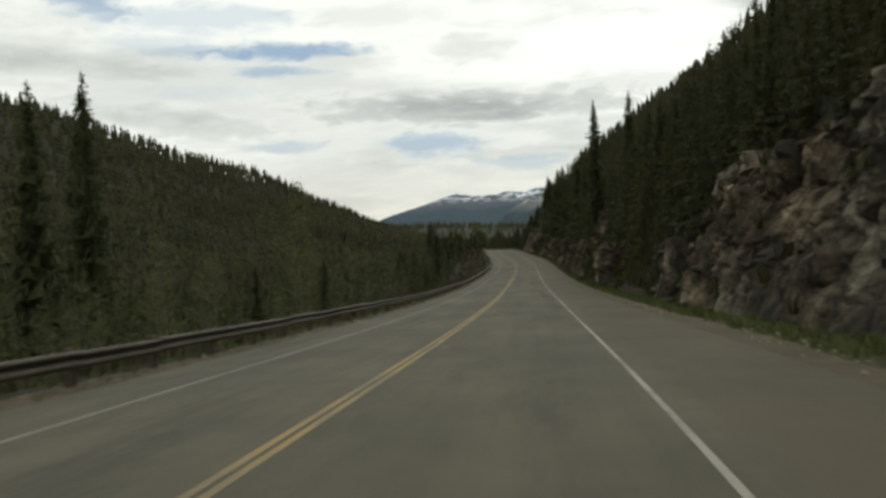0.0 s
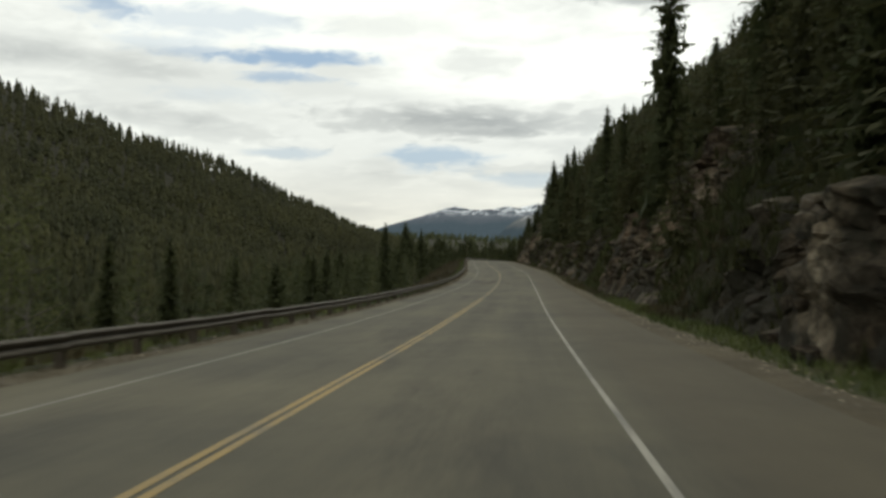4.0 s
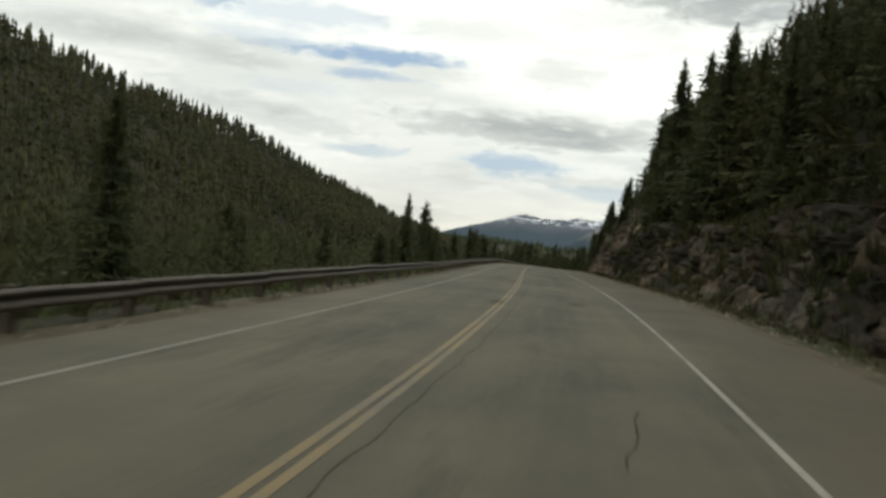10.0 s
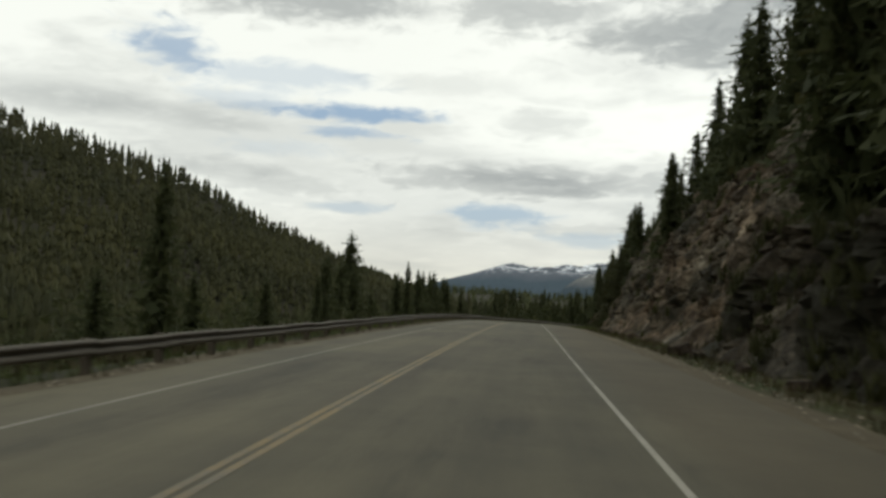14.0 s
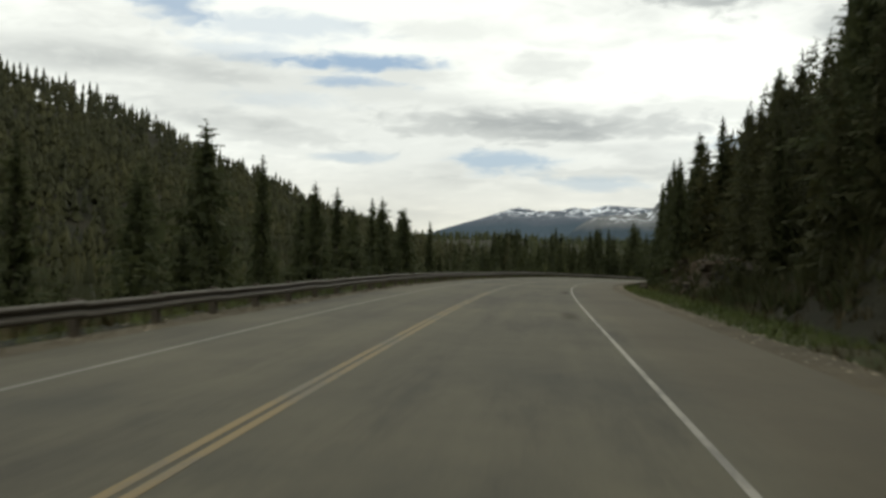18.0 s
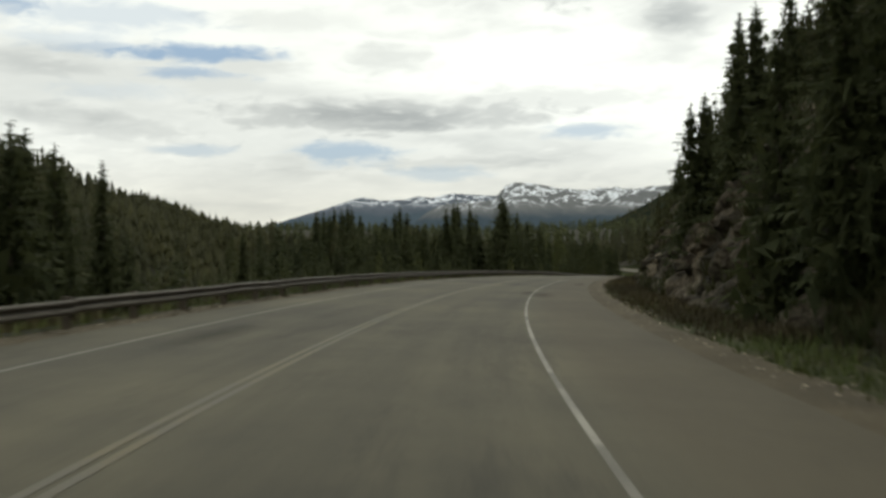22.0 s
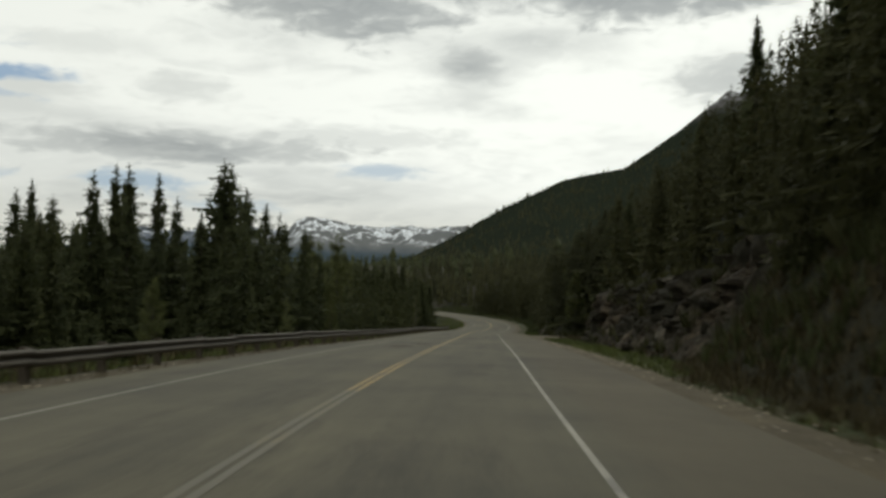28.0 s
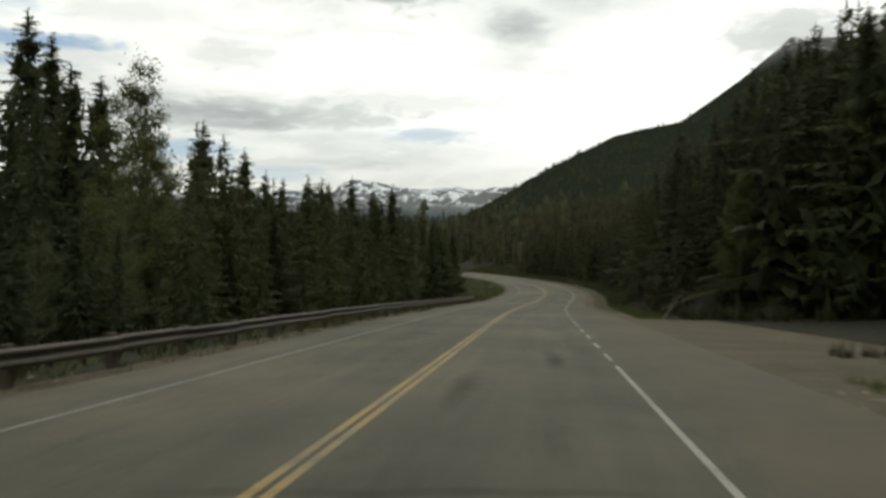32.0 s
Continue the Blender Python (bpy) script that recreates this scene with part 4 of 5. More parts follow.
def place_aspen(k, s, o, top, label):
    H, crown, trunk = ASPEN[k]
    x, y = to_xy(s, o)
    z = float(land(x, y))
    f = (float(np.interp(s, SG, R_Z)) + top - z) / H
    e = new("aspen_tree")
    e.matrix_world = Matrix.LocRotScale((float(x), float(y), z), Euler((0, 0, s)), (f, f, f))
    for nm, me in (("trunk", trunk), ("crown", crown)):
        o_ = new(nm, me)
        o_.parent = e
    tagged(e, label, "tree", "young leafy trees")


for k, s, o, top in ((0, 686, -14.6, 10.2), (1, 690, -17.5, 9.4), (2, 700, -20, 10.5), (1, 684, -13.2, 7.0), (2, 94, -18.6, 9.6), (2, 99, -19.5, 8.2), (1, 676, -12.5, 4.5), (0, 664, -12, 3.5),
                     (1, 640, -11.5, 2.5), (1, 540, -12, 2.2), (0, 560, -13, 2.4), (0, 612, -12, 2.6)):
    place_aspen(k, s, o, top, "slender young leafy tree with pale green spring foliage")
leaf_rng = random.Random(31)
for s0, s1, n_, t0, t1 in ((22, 130, 26, 0.5, 4.5), (130, 600, 22, -1.0, 1.5), (668, 770, 22, 3.0, 7.0)):
    for k in range(n_):
        place_aspen(3, s0 + (s1 - s0) * (k + leaf_rng.random()) / n_, leaf_rng.uniform(-20, -10.5), leaf_rng.uniform(t0, t1), "young leafy tree with olive green foliage below the guardrail")
for k, s, o, h in ((0, 706, 13.5, 8), (1, 712, 15, 9), (0, 722, 13, 9), (0, 735, 14, 10), (1, 745, 12, 8), (0, 700, 25, 11), (1, 690, 26, 10), (0, 664, 27, 10), (0, 672, 27, 10)):
    place_aspen(k, s, o, h, "leafy young tree with dull green spring foliage at the forest edge")


def tufts(name, spots, mat, blades, size, label, category, seed):
    """Joined tufts of narrow blades."""
    r = np.random.RandomState(seed)
    V, T = [], []
    for x, y, z in spots:
        k = size * r.uniform(0.5, 1.4)
        for _ in range(blades):
            a, lean = r.rand() * 6.28, r.uniform(0.2, 0.8)
            bx, by = x + r.uniform(-0.15, 0.15), y + r.uniform(-0.15, 0.15)
            ca, sa, w = math.cos(a), math.sin(a), 0.07 * k
            n = len(V)
            V += [(bx - sa * w, by + ca * w, z - 0.03), (bx + sa * w, by - ca * w, z - 0.03), (bx + ca * lean * k, by + sa * lean * k, z + k * r.uniform(0.7, 1.1))]
            T.append((n, n + 1, n + 2))
    return tagged(new(name, tri_mesh(name, V, T, mat)), label, category, kind="stuff")


def verge_spots(n, s0, s1, o0, o1, up):
    s, o = rng.uniform(s0, s1, n), rng.uniform(o0, o1, n)
    keep = ~((s > 662) & (s < 703) & (o > 0))
    return on_road(s[keep], o[keep], up)


def ground_spots(n, s0, s1, o0, o1):
    x, y = to_xy(rng.uniform(s0, s1, n), rng.uniform(o0, o1, n))
    return np.stack([x, y, land(x, y)], -1)


tufts("grass", np.concatenate([verge_spots(5200, -5, 150, 7.4, 9.6, -0.06), verge_spots(3000, 392, 474, 7.4, 9.6, -0.06), verge_spots(5600, 596, 800, 7.4, 9.6, -0.06)]), M_GRASS, 5, 0.2,
      "short green grass on the verge under the cliff", "grass", 1)
tufts("grass", np.concatenate([verge_spots(1400, 150, 392, 7.4, 9.6, -0.06), verge_spots(700, 474, 596, 7.4, 9.6, -0.06)]), M_GRASS, 5, 0.17, "sparse green tufts among the dead grass of the verge", "grass", 18)
tufts("scrub", np.concatenate([verge_spots(5200, 150, 392, 7.4, 9.6, -0.06), verge_spots(3000, 474, 596, 7.4, 9.6, -0.06)]), M_SCRUB, 5, 0.19, "dead brown grass on the verge under the cliff", "grass", 19)
tufts("grass", ground_spots(1600, 646, 661, 7.4, 12), M_GRASS, 6, 0.17, "rough green grass between the rock knoll and the turnout", "grass", 15)
tufts("shrubs", ground_spots(2200, 745, 900, 7.6, 15), M_NEEDLE, 12, 0.7, "low green shrubs along the foot of the wooded slope", "shrubs", 16)
tufts("grass", ground_spots(5000, 742, 880, -16, -5.2), M_GRASS, 5, 0.3, "rough green grass on the bank inside the bend", "grass", 14)
tufts("grass", verge_spots(5000, -5, 800, -6.9, -5.7, -0.1), M_GRASS, 5, 0.2, "rough grass along the guardrail posts", "grass", 2)
tufts("scrub", np.concatenate([ground_spots(1500, -5, 480, 8.9, 11), ground_spots(1300, 395, 475, 9.6, 14), ground_spots(1500, 480, 670, 9.4, 12), ground_spots(1000, 704, 800, 9.4, 15)]),
      M_SCRUB, 9, 0.38, "dry brown scrub at the foot of the mountainside", "scrub", 3)
tufts("scrub", np.concatenate([ground_spots(1500, 58, 90, 9.0, 12), ground_spots(500, 124, 134, 8.0, 11), ground_spots(1400, 560, 602, 8.4, 12), ground_spots(2200, 472, 600, 8.0, 10)]), M_SCRUB, 9, 0.3, "brown scrub and dead grass on the bank between the rock outcrops", "scrub", 13)
tufts("scrub", verge_spots(5200, -5, 760, -5.75, -5.05, -0.05), M_SCRUB, 5, 0.13, "dry brown grass at the foot of the guardrail", "grass", 17)
tufts("scrub", ground_spots(6000, -5, 760, -13, -6.6), M_SCRUB, 8, 0.4, "brown scrub on the bank below the guardrail", "scrub", 4)
tufts("shrubs", np.concatenate([ground_spots(700, 62, 88, 8.9, 14), ground_spots(300, 125, 134, 8.9, 14), ground_spots(900, 176, 192, 8.7, 15), ground_spots(500, 294, 308, 8.7, 14), ground_spots(1200, 396, 474, 9.6, 15), ground_spots(300, 576, 600, 9.2, 13)]),
      M_NEEDLE, 12, 0.6, "low green shrubs covering the bank between the rock cuttings", "shrubs", 6)
tufts("undergrowth", np.concatenate([ground_spots(6000, -5, 480, 10, 22), ground_spots(3400, 395, 645, 10, 24), ground_spots(600, 700, 740, 10, 24)]), M_NEEDLE_SHADED, 11, 0.8, "dark low undergrowth between the spruces", "undergrowth", 5)


# ======== rock faces ========
def block_mesh(seed, mat, name):
    """A split block of stone: a box cut by a few planes."""
    r = random.Random(seed)
    bm = bmesh.new()
    bmesh.ops.create_cube(bm, size=1.0)
    for _ in range(7):
        d = Vector((r.uniform(-1, 1), r.uniform(-1, 1), r.uniform(-1, 1))).normalized()
        res = bmesh.ops.bisect_plane(bm, geom=bm.verts[:] + bm.edges[:] + bm.faces[:], plane_co=d * r.uniform(0.38, 0.52), plane_no=d, clear_outer=True)
        edges = [e for e in res["geom_cut"] if isinstance(e, bmesh.types.BMEdge)]
        if edges:
            bmesh.ops.contextual_create(bm, geom=edges)
    me = bpy.data.meshes.new(name)
    bm.to_mesh(me)
    bm.free()
    me.materials.append(mat)
    return me


BLOCKS = {mat.name: [block_mesh(300 + k, mat, "rock_block") for k in range(6)] for mat in (M_ROCK, M_ROCK_PALE, M_ROCK_DARK, M_ROCK_GREY, M_ROCK_TAN)}


LEDGE_SPOTS = []


def rock_face(s0, s1, height, foot, label, seed, lean=0.35):
    n_s, n_v = int((s1 - s0) / 0.26), int(height / 0.25) + 8
    V = []
    slab = 0.55 if seed in (1, 2, 8, 12) else 1.0
    tilt = Matrix.Rotation(0.5, 3, "X") @ Matrix.Rotation(0.4, 3, "Y")
    for i in range(n_s + 1):
        s = s0 + (s1 - s0) * i / n_s
        end = min(1, (s - s0) / min(7.0, (s1 - s0) / 4), (s1 - s) / min(7.0, (s1 - s0) / 4))
        end = max(0.0, end) ** 0.6
        q = float(np.interp(s, SG, R_PSI))
        hh = height * (0.35 + 0.65 * end) * (0.86 + 0.3 * noise.noise((s * 0.08, seed, 0)))
        for j in range(n_v + 1):
            f = j / n_v
            up = -0.5 + (hh + 0.5) * min(1.0, f * 1.15)
            back = max(0.0, f - 0.87) / 0.13 * 5.0
            o = foot + lean * up + back + (1 - end) * 2.6
            p = Vector((s, o * 1.0, up + seed * 17))
            t = tilt @ p
            rib = 1 - abs(noise.noise(Vector((t.x * 0.33, t.y * 0.2, t.z * 0.12)) + Vector((seed, 0, 0)))) * 2
            v1, v2 = noise.voronoi(t * 0.7)[0], noise.voronoi(t * 1.7 + Vector((3, 7, 1)))[0]
            buttress = noise.noise((s * 0.16, up * 0.035, seed * 3.7)) + 0.5 * noise.noise((s * 0.42, up * 0.09, seed * 1.3))
            d = 0.9 * noise.fractal(p * 0.2, 0.9, 2.0, 4) + (1.5 if slab < 1 else 1.0) * buttress + 0.3 * rib + 0.42 * min(1.0, 3.5 * (v1[1] - v1[0])) - 0.45 \
                + slab * (0.26 * min(1.0, 3.0 * (v2[1] - v2[0])) + 0.28 * noise.cell(t * 0.8) + 0.16 * noise.cell(t * 1.9) + 0.4 * noise.fractal(p * 1.2, 0.5, 2.1, 4))
            d = max(-1.4, min(1.1, d)) * (0.5 if seed == 2 else 1)
            d *= min(1.0, 0.25 + up / 2.5 if up > 0 else 0.25)
            w = on_road(s, o - d + 0.35 * min(1, max(up, 0)), up + 0.35 * noise.noise(p * 0.7))
            V.append(w)
    F = grid_faces(n_s + 1, n_v + 1)
    mat = M_ROCK_PALE if seed in (1, 2, 12) else M_ROCK_TAN if seed == 8 else M_ROCK_GREY if seed == 9 else M_ROCK_DARK if seed in (3, 5, 7, 10) else M_ROCK
    ob = mesh_object("rock_face", V, F, mat)
    # loose and jutting blocks of the face
    r = random.Random(seed)
    cols = n_v + 1
    for _ in range(int((s1 - s0) * 0.8)):
        i, j = r.randrange(4, n_s - 3), r.randrange(0, int(n_v * 0.8))
        p = Vector(V[i * cols + j])
        blk = new("rock_block", r.choice(BLOCKS[mat.name]))
        blk.parent = ob
        blk.matrix_world = Matrix.LocRotScale(p, Euler((r.uniform(-0.5, 0.5), r.uniform(-0.5, 0.5), r.uniform(0, 6.28))),
                                              (r.uniform(0.25, 0.75), r.uniform(0.3, 0.95), r.uniform(0.2, 0.6)))
    if seed not in (2, 12):
        for _ in range(int((s1 - s0) * (3 if seed == 1 else 14 if seed in (3, 5, 6, 7) else 12 if seed == 9 else 6))):
            i, j = r.randrange(1, n_s), int(n_v * r.random() ** 0.6)
            if noise.noise((i * 0.05, j * 0.12, seed)) > -0.1:
                LEDGE_SPOTS.append(V[i * cols + j])
    return tagged(ob, label, "rock face", "rock faces beside the road")


ROCK_LABELS = ["tall brown fractured rock cutting beside the road verge", "pale upright rock buttress among dark spruces", "low grey rock outcrops under dark spruces",
               "high reddish-brown broken rock cutting above the verge", "grey rock ledges under overhanging forest", "brown broken rock cutting with rubble at its foot",
               "dark rock ledges overhung by spruces", "massive grey-brown sloping rock cutting", "blocky grey rock cutting above a grass verge",
               "rounded grey rock knoll at the roadside", "low crumbling brown bank of earth and rock under spruces", "pale upright rock slab among dark ledges"]
for i, (r0, r1, rh_, foot, lean) in enumerate(ROCKS):
    rock_face(r0, r1, rh_, foot, ROCK_LABELS[i], i + 1, lean)
tufts("shrubs", LEDGE_SPOTS, M_NEEDLE_SHADED, 14, 0.6, "small dark shrubs growing on the ledges of the rock cuttings", "shrubs", 9)


# ======== guardrail ========
def build_guardrail(s0, s1, o):
    rail = new("guardrail")
    rail.matrix_world = Matrix.Identity(4)
    prof = [(0.0, 0.585), (0.045, 0.585), (0.075, 0.545), (0.07, 0.51), (0.01, 0.47), (0.0, 0.445), (0.01, 0.42), (0.07, 0.38), (0.075, 0.345), (0.045, 0.305), (0.0, 0.29)]
    n = int((s1 - s0) / 3.81)
    for k in range(n):
        s = np.linspace(s0 + k * 3.81, s0 + (k + 1) * 3.81 + 0.06, 3)
        jog = 0.012 * math.sin(k * 2.4) + 0.02 * math.sin(k * 0.37)
        cols = [on_road(s, o + a + (0.004 if k % 2 else 0), b + jog) for a, b in prof]
        cols += [on_road(s, o + a - 0.006 + (0.004 if k % 2 else 0), b + jog) for a, b in prof[::-1]]
        v = np.stack(cols, 1).reshape(-1, 3)
        c = len(cols)
        f = [(r * c + i, r * c + (i + 1) % c, (r + 1) * c + (i + 1) % c, (r + 1) * c + i) for r in range(2) for i in range(c)]
        mesh_object("beam", v, f, M_RAIL, rail)
    bm = bmesh.new()
    bmesh.ops.create_cube(bm, size=1.0)
    bmesh.ops.scale(bm, vec=(0.16, 0.18, 1.35), verts=bm.verts)
    bmesh.ops.bevel(bm, geom=bm.edges[:], offset=0.015, segments=1, affect="EDGES")
    me = bpy.data.meshes.new("post")
    bm.to_mesh(me)
    bm.free()
    me.materials.append(M_POST)
    for k in range(n + 1):
        s = s0 + k * 3.81
        p = on_road(s, o - 0.12, -0.06)
        post = new("post", me)
        post.parent = rail
        post.matrix_world = Matrix.Translation(p) @ Matrix.Rotation(float(np.interp(s, SG, R_PSI)) + 0.03 * math.sin(k), 4, "Z")
    tagged(rail, "weathered steel W-beam guardrail on timber posts", "guardrail")


build_guardrail(-40, 748, -5.5)


# ======== far mountains ========
def mountain(name, dist, profile, depth, mat, label, seed, rough, base=(0, 350)):
    """A range whose crest follows azimuth and elevation seen from the middle of the drive."""
    az = np.array([p[0] for p in profile])[::-1]
    el = np.array([p[1] for p in profile])[::-1]
    a = np.linspace(az[0], az[-1], 220)
    e = np.interp(a, az, el)
    rows = 44
    V = []
    for r in range(rows):
        f = r / (rows - 1)
        for k in range(len(a)):
            d = dist - depth * (1 - f)
            t = radians(a[k])
            top = dist * math.tan(radians(e[k]))
            z = -30 + (top + 30) * f ** 1.25
            x, y = base[0] - math.sin(t) * d, base[1] + math.cos(t) * d
            nz = noise.fractal((x * 0.004, y * 0.004, seed), 0.9, 2.0, 5)
            rid = abs(noise.noise((x * 0.006, y * 0.0022, seed + 3))) + 0.35 * abs(noise.noise((x * 0.019, y * 0.005, seed + 9)))
            V.append((x, y, z + rough * (nz * (0.35 + 0.65 * f) * (1 if f < 1 else 0.2) - 1.3 * rid * math.sin(math.pi * f))))
    # back side, so that it is a body
    for k in range(len(a)):
        t = radians(a[k])
        d = dist + 150
        V.append((base[0] - math.sin(t) * d, base[1] + math.cos(t) * d, -30))
    ob = mesh_object(name, V, grid_faces(rows + 1, len(a)), mat, flat=False)
    return tagged(ob, label, "mountain", kind="structure")


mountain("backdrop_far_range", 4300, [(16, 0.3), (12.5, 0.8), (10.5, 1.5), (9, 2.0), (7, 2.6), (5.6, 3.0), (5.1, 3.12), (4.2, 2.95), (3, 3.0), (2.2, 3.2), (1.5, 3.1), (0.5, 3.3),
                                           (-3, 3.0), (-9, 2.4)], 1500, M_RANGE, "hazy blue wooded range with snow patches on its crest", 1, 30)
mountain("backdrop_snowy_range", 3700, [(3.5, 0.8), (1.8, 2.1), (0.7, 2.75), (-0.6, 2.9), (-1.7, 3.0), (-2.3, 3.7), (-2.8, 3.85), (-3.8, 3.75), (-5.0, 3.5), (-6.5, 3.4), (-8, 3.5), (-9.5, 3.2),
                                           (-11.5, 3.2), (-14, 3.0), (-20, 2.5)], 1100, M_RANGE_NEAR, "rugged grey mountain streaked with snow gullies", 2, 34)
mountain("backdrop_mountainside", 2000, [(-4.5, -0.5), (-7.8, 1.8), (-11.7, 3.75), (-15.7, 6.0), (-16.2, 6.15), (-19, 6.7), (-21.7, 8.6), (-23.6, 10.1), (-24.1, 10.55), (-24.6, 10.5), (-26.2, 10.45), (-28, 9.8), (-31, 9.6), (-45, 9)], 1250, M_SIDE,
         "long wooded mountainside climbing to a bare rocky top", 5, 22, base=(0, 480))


# trees on the far mountainside
def on_side(n):
    out = []
    r = np.random.RandomState(31)
    while len(out) < n:
        a, f = r.uniform(-44, -6.5), r.rand() ** 0.7
        t, d = radians(a), 2000 - 1250 * (1 - f)
        e = np.interp(-a, [4.5, 7.8, 11.7, 15.7, 19, 21.7, 24.1, 26.2, 28, 31, 45], [-0.5, 1.8, 3.75, 6.0, 6.7, 8.6, 10.5, 10.45, 9.8, 9.6, 9])
        top = 2000 * math.tan(radians(e))
        z = -30 + (top + 30) * f ** 1.25
        x, y = -math.sin(t) * d, 480 + math.cos(t) * d
        if z > 275:
            continue
        nz = noise.fractal((x * 0.004, y * 0.004, 5), 0.9, 2.0, 5)
        rid = abs(noise.noise((x * 0.006, y * 0.0022, 8)))
        out.append((x, y, z + 22 * (nz * (0.35 + 0.65 * f) * (1 if f < 0.98 else 0.3) - 1.3 * rid * math.sin(math.pi * f)) - 1, r.uniform(6, 11)))
    return out


forest("forest", on_side(4800), TINY, M_NEEDLE_SHADED, "dark spruce forest on the far mountainside")

# ======== turnout, road scars, stones ========
s_t = np.arange(659, 702.1, 1.5)
tagged(strip("gravel_turnout", s_t, 6.35, np.minimum(25.5, 8.5 + 1.7 * (s_t - 659)) + np.sin(s_t), -0.045, M_GRAVEL, 0.2, cross=8), "wide dusty gravel turnout beside the highway", "turnout", kind="structure")


def crack(s0, s1, o0, o1, width, seed, label):
    """A wandering sealed crack from one place on the road to another."""
    r = random.Random(seed)
    n = max(8, int(max(abs(s1 - s0), abs(o1 - o0)) / 0.35))
    V, F = [], []
    wa = wb = 0.0
    along = abs(s1 - s0) > abs(o1 - o0)
    for k in range(n + 1):
        f = k / n
        wa = wa * 0.7 + r.uniform(-0.035, 0.035)
        w = width * r.uniform(0.4, 1.2) * min(1, 8 * f, 8 * (1 - f) + 0.05)
        s, o = s0 + (s1 - s0) * f, o0 + (o1 - o0) * f
        for q in (-1, 1):
            V.append(on_road(s + (0 if along else wa * 3 + q * w * 2), o + (wa + q * w if along else 0), 0.005))
    for k in range(n):
        F.append((2 * k, 2 * k + 1, 2 * k + 3, 2 * k + 2))
    ob = mesh_object("crack", V, F, M_TAR)
    tagged(ob, label, "crack", "cracks in the asphalt", "structure")


for q in ((198.5, 200.5, 3.0, 7.2, 0.022, 1), (76, 77.5, 2.5, 7.6, 0.02, 2), (479, 480, 0.4, 6.8, 0.01, 3), (356, 356.8, 4.4, 6.4, 0.03, 4),
          (278, 278.4, 1.3, 2.0, 0.05, 6), (650, 650.6, -1.0, 3.0, 0.015, 10), (508, 508.5, 4.2, 6.5, 0.02, 11)):
    crack(*q, "dark sealed crack across the asphalt")
for q in ((214, 217.5, 2.2, 2.5, 0.014, 8), (150, 205, 0.16, 0.2, 0.009, 7), (206, 262, 0.2, 0.18, 0.006, 17)):
    crack(*q, "dark crack running along the asphalt")


def build_stain(nt, bsdf):
    """Old bitumen, patchy and fading out towards its rim."""
    uv = nt.nodes.new("ShaderNodeUVMap")
    uv.uv_map = "patch"
    far = nt.nodes.new("ShaderNodeVectorMath")
    far.operation = "LENGTH"
    nt.links.new(uv.outputs[0], far.inputs[0])
    rag = nt.nodes.new("ShaderNodeMath")
    rag.operation = "MULTIPLY_ADD"
    nt.links.new(noise_node(nt, 1.6, 6, 0.7), rag.inputs[0])
    rag.inputs[1].default_value = 1.1
    nt.links.new(far.outputs["Value"], rag.inputs[2])
    half = nt.nodes.new("ShaderNodeMath")
    half.operation = "MULTIPLY"
    nt.links.new(rag.outputs[0], half.inputs[0])
    half.inputs[1].default_value = 0.6
    cover = ramp_node(nt, half.outputs[0], [(0.40, (0.32, 0.32, 0.32)), (0.86, (0, 0, 0))])
    nt.links.new(ramp_node(nt, noise_node(nt, 14.0, 4, 0.7), [(0.3, (0.034, 0.032, 0.025)), (0.7, (0.052, 0.048, 0.037))]), bsdf.inputs["Base Color"])
    bsdf.inputs["Roughness"].default_value = 0.85
    bsdf.inputs["Specular IOR Level"].default_value = 0.2
    nt.links.new(cover, bsdf.inputs["Alpha"])


M_STAIN = material("old_bitumen", build_stain)


def stain(s, o, length, width):
    ss, n = np.linspace(s - length / 2, s + length / 2, 13), 5
    V = np.stack([on_road(ss, np.full(13, o + width * (q / (n - 1) - 0.5)), 0.0065) for q in range(n)], 1).reshape(-1, 3)
    ob = mesh_object("bitumen_stain", V, grid_faces(13, n), M_STAIN)
    uv = np.array([(q / (n - 1) * 2 - 1, i / 6 - 1) for i in range(13) for q in range(n)], np.float32)
    layer = ob.data.uv_layers.new(name="patch")
    idx = np.empty(len(ob.data.loops), np.int32)
    ob.data.loops.foreach_get("vertex_index", idx)
    layer.data.foreach_set("uv", uv[idx].ravel())
    tagged(ob, "dark worn bitumen stain on the asphalt", "stain", "stains on the asphalt", "structure")


for q in ((74, 2.9, 7, 1.3), (82, 2.9, 5, 0.9), (197, -1.4, 9, 1.6), (203, -0.9, 8, 1.2), (197, 1.0, 6, 0.9), (238, -0.4, 5, 0.7), (240.5, 2.0, 4, 1.0), (360, -2.9, 4, 1.2), (361.5, 4.3, 3, 1.5),
          (400, 3.0, 7, 0.8), (427, 3.25, 9, 0.7), (500, 4.1, 10, 1.5), (503, 3.3, 7, 0.8), (470, -2.5, 9, 1.3), (528, 5.6, 9, 1.2), (617, -1.6, 10, 1.8), (624, -1.0, 8, 1.4), (659, 0.9, 7, 0.7), (665, 2.4, 6, 0.6)):
    stain(*q)


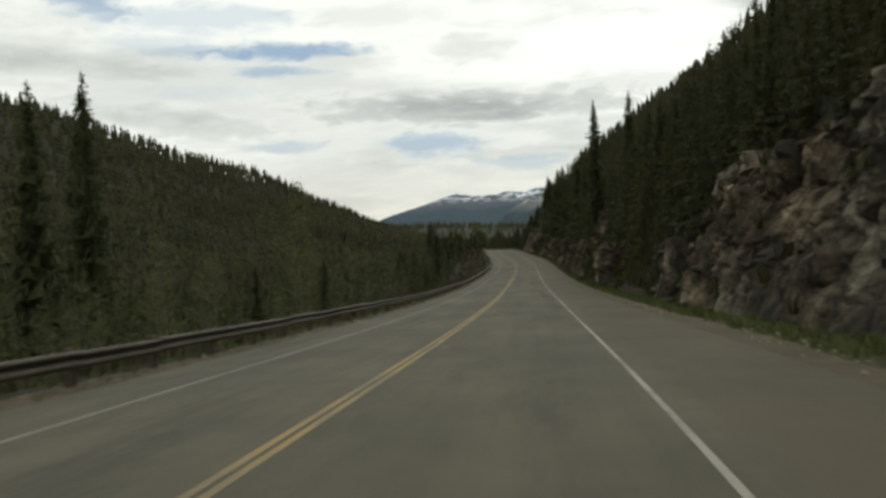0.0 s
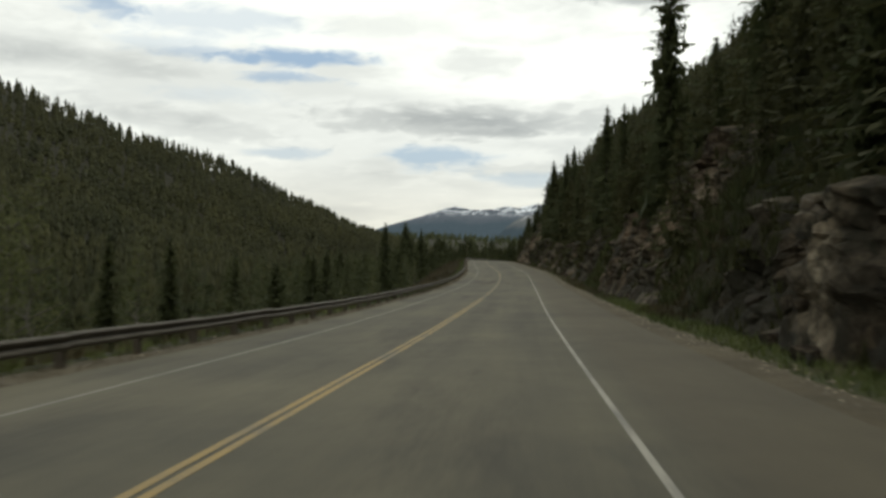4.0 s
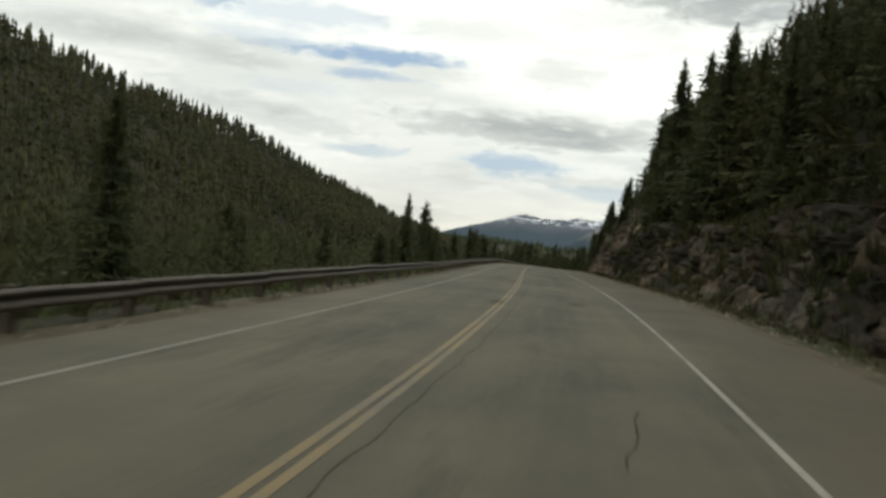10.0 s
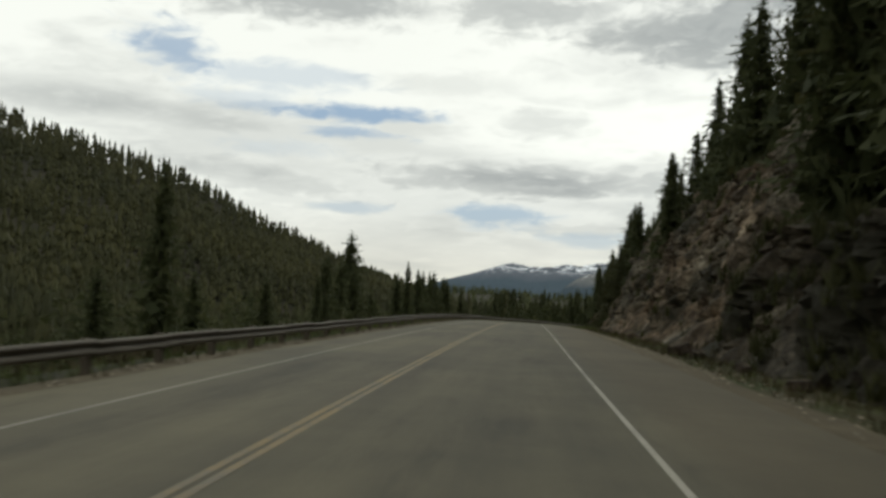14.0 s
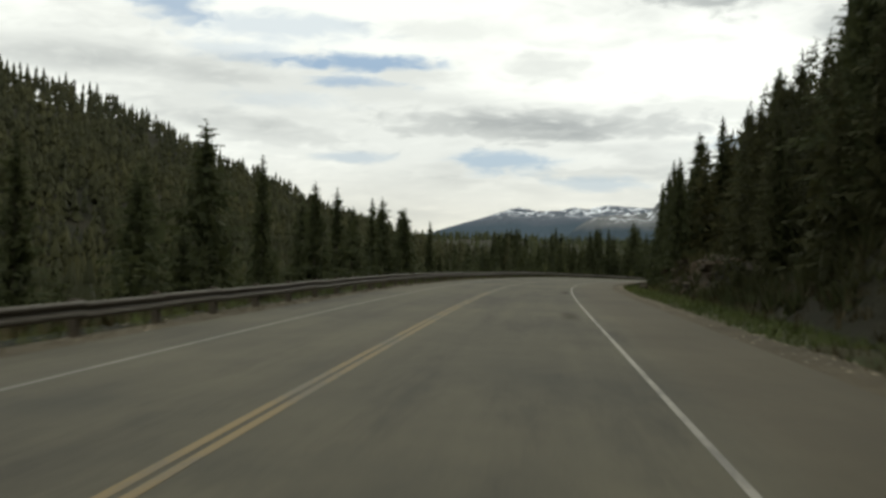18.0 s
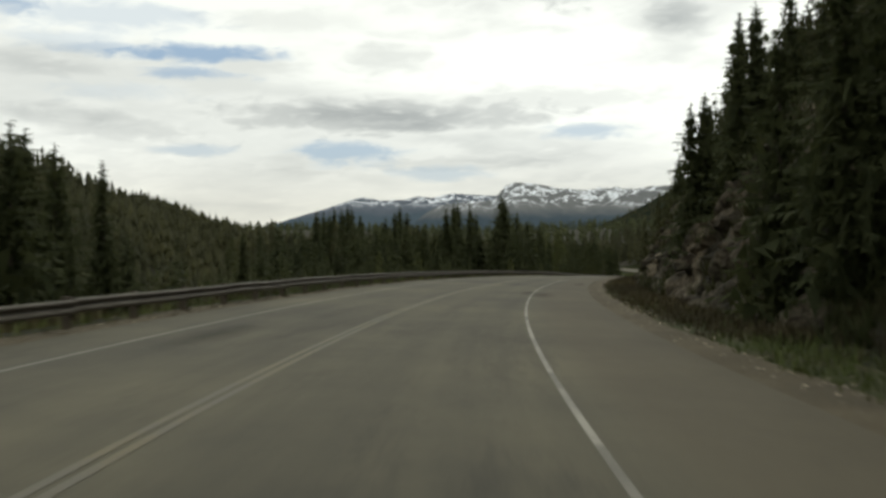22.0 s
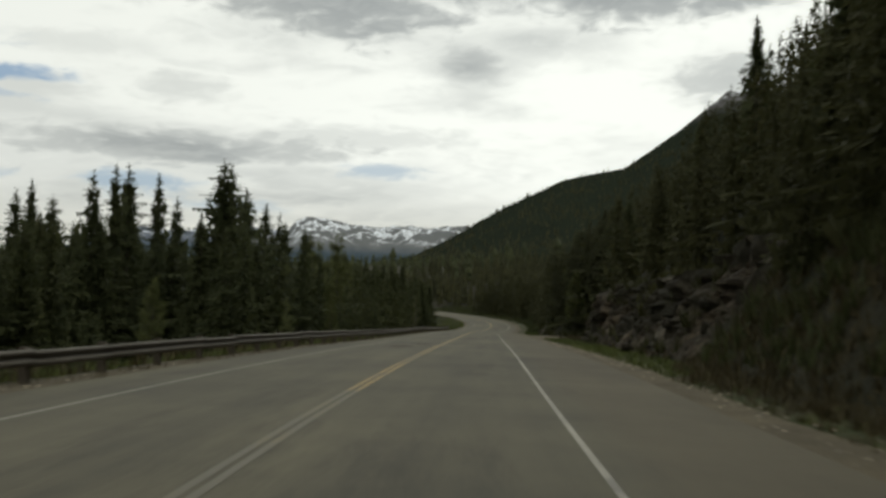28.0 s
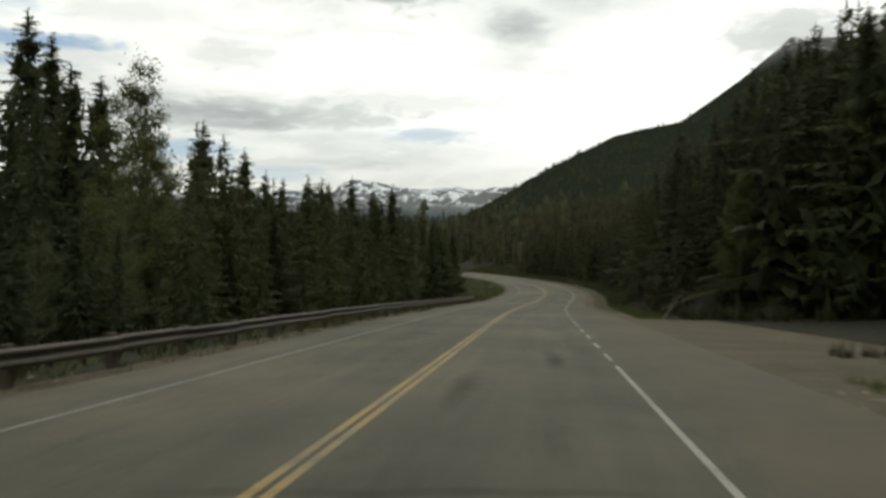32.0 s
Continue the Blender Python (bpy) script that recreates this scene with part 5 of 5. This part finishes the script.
def boulders():
    r = random.Random(12)
    for k in range(70):
        zone = r.choice(ROCKS)
        s = r.uniform(max(zone[0], 0), zone[1])
        o = r.uniform(8.2, 9.6) + (1.2 if 472 < s < 660 else 0)
        g = r.uniform(0.18, 0.6) * (1.4 if r.random() < 0.15 else 1)
        mat = M_ROCK_GREY if s > 340 else M_ROCK
        ob = new("boulder", r.choice(BLOCKS[mat.name]))
        x, y = to_xy(s, o)
        z = max(float(land(x, y)), float(on_road(s, o, -0.06)[2])) if o < 8.9 else float(land(x, y))
        ob.matrix_world = Matrix.LocRotScale((float(x), float(y), z + g * 0.22), Euler((r.uniform(-0.3, 0.3), r.uniform(-0.3, 0.3), r.uniform(0, 6))), (g * 1.3, g, g * 0.8))
        tagged(ob, "angular fallen rock lying at the foot of the cutting", "rock", "fallen rocks on the verge")


boulders()


def loose_stones():
    r = np.random.RandomState(77)
    base = np.array([(1, 0, 0), (-0.5, 0.8, 0), (-0.6, -0.8, 0.1), (0.1, 0.1, 0.8)], np.float32)
    tri = np.array([(0, 1, 3), (1, 2, 3), (2, 0, 3)], np.int32)
    V, T = [], []
    for k in range(5000):
        s, side = r.uniform(0, 720), r.rand()
        o = r.normal(7.3, 0.35) if side < 0.7 else r.normal(-5.3, 0.3)
        if 660 < s < 706 and o > 0:
            s -= 60
        p = on_road(s, o, -0.04)
        g, a = r.uniform(0.02, 0.07), r.rand() * 6.28
        c, d = math.cos(a) * g, math.sin(a) * g
        V.append(np.stack([base[:, 0] * c - base[:, 1] * d + p[0], base[:, 0] * d + base[:, 1] * c + p[1], base[:, 2] * g + p[2]], -1))
        T.append(tri + 4 * k)
    tagged(new("loose_stones", tri_mesh("loose_stones", np.concatenate(V), np.concatenate(T), M_STONE)), "loose gravel stones scattered along the shoulders", "gravel", kind="stuff")


loose_stones()


def fallen_log(s, o, length, tilt, turn, r0, label):
    """A bare stem that lies with one end raised, with the stubs of its branches."""
    r = random.Random(int(s))
    x, y = to_xy(s, o)
    e = new("fallen_log")
    e.matrix_world = Matrix.LocRotScale((float(x), float(y), float(land(x, y)) + r0), Euler((0, radians(90 - tilt), turn)), (1, 1, 1))
    stem = new("trunk", trunk_mesh(length, r0, M_PALE_BARK, 0.03, 8))
    stem.parent = e
    for k in range(6):
        b = new("branch", trunk_mesh(r.uniform(0.3, 0.7), 0.02, M_PALE_BARK, 0.0, 5, "branch"))
        b.parent = e
        b.matrix_local = Matrix.LocRotScale((0, 0, length * (0.35 + 0.1 * k)), Euler((0, r.uniform(0.7, 1.2), r.uniform(0, 6.28))), (1, 1, 1))
    tagged(e, label, "log", "fallen logs at the turnout")


fallen_log(706.5, 17.3, 3.7, 24, -0.15, 0.13, "grey fallen log propped against the forest edge behind the turnout")
fallen_log(703.5, 9.0, 2.0, 55, 0.0, 0.09, "broken grey stem leaning at the end of the turnout")
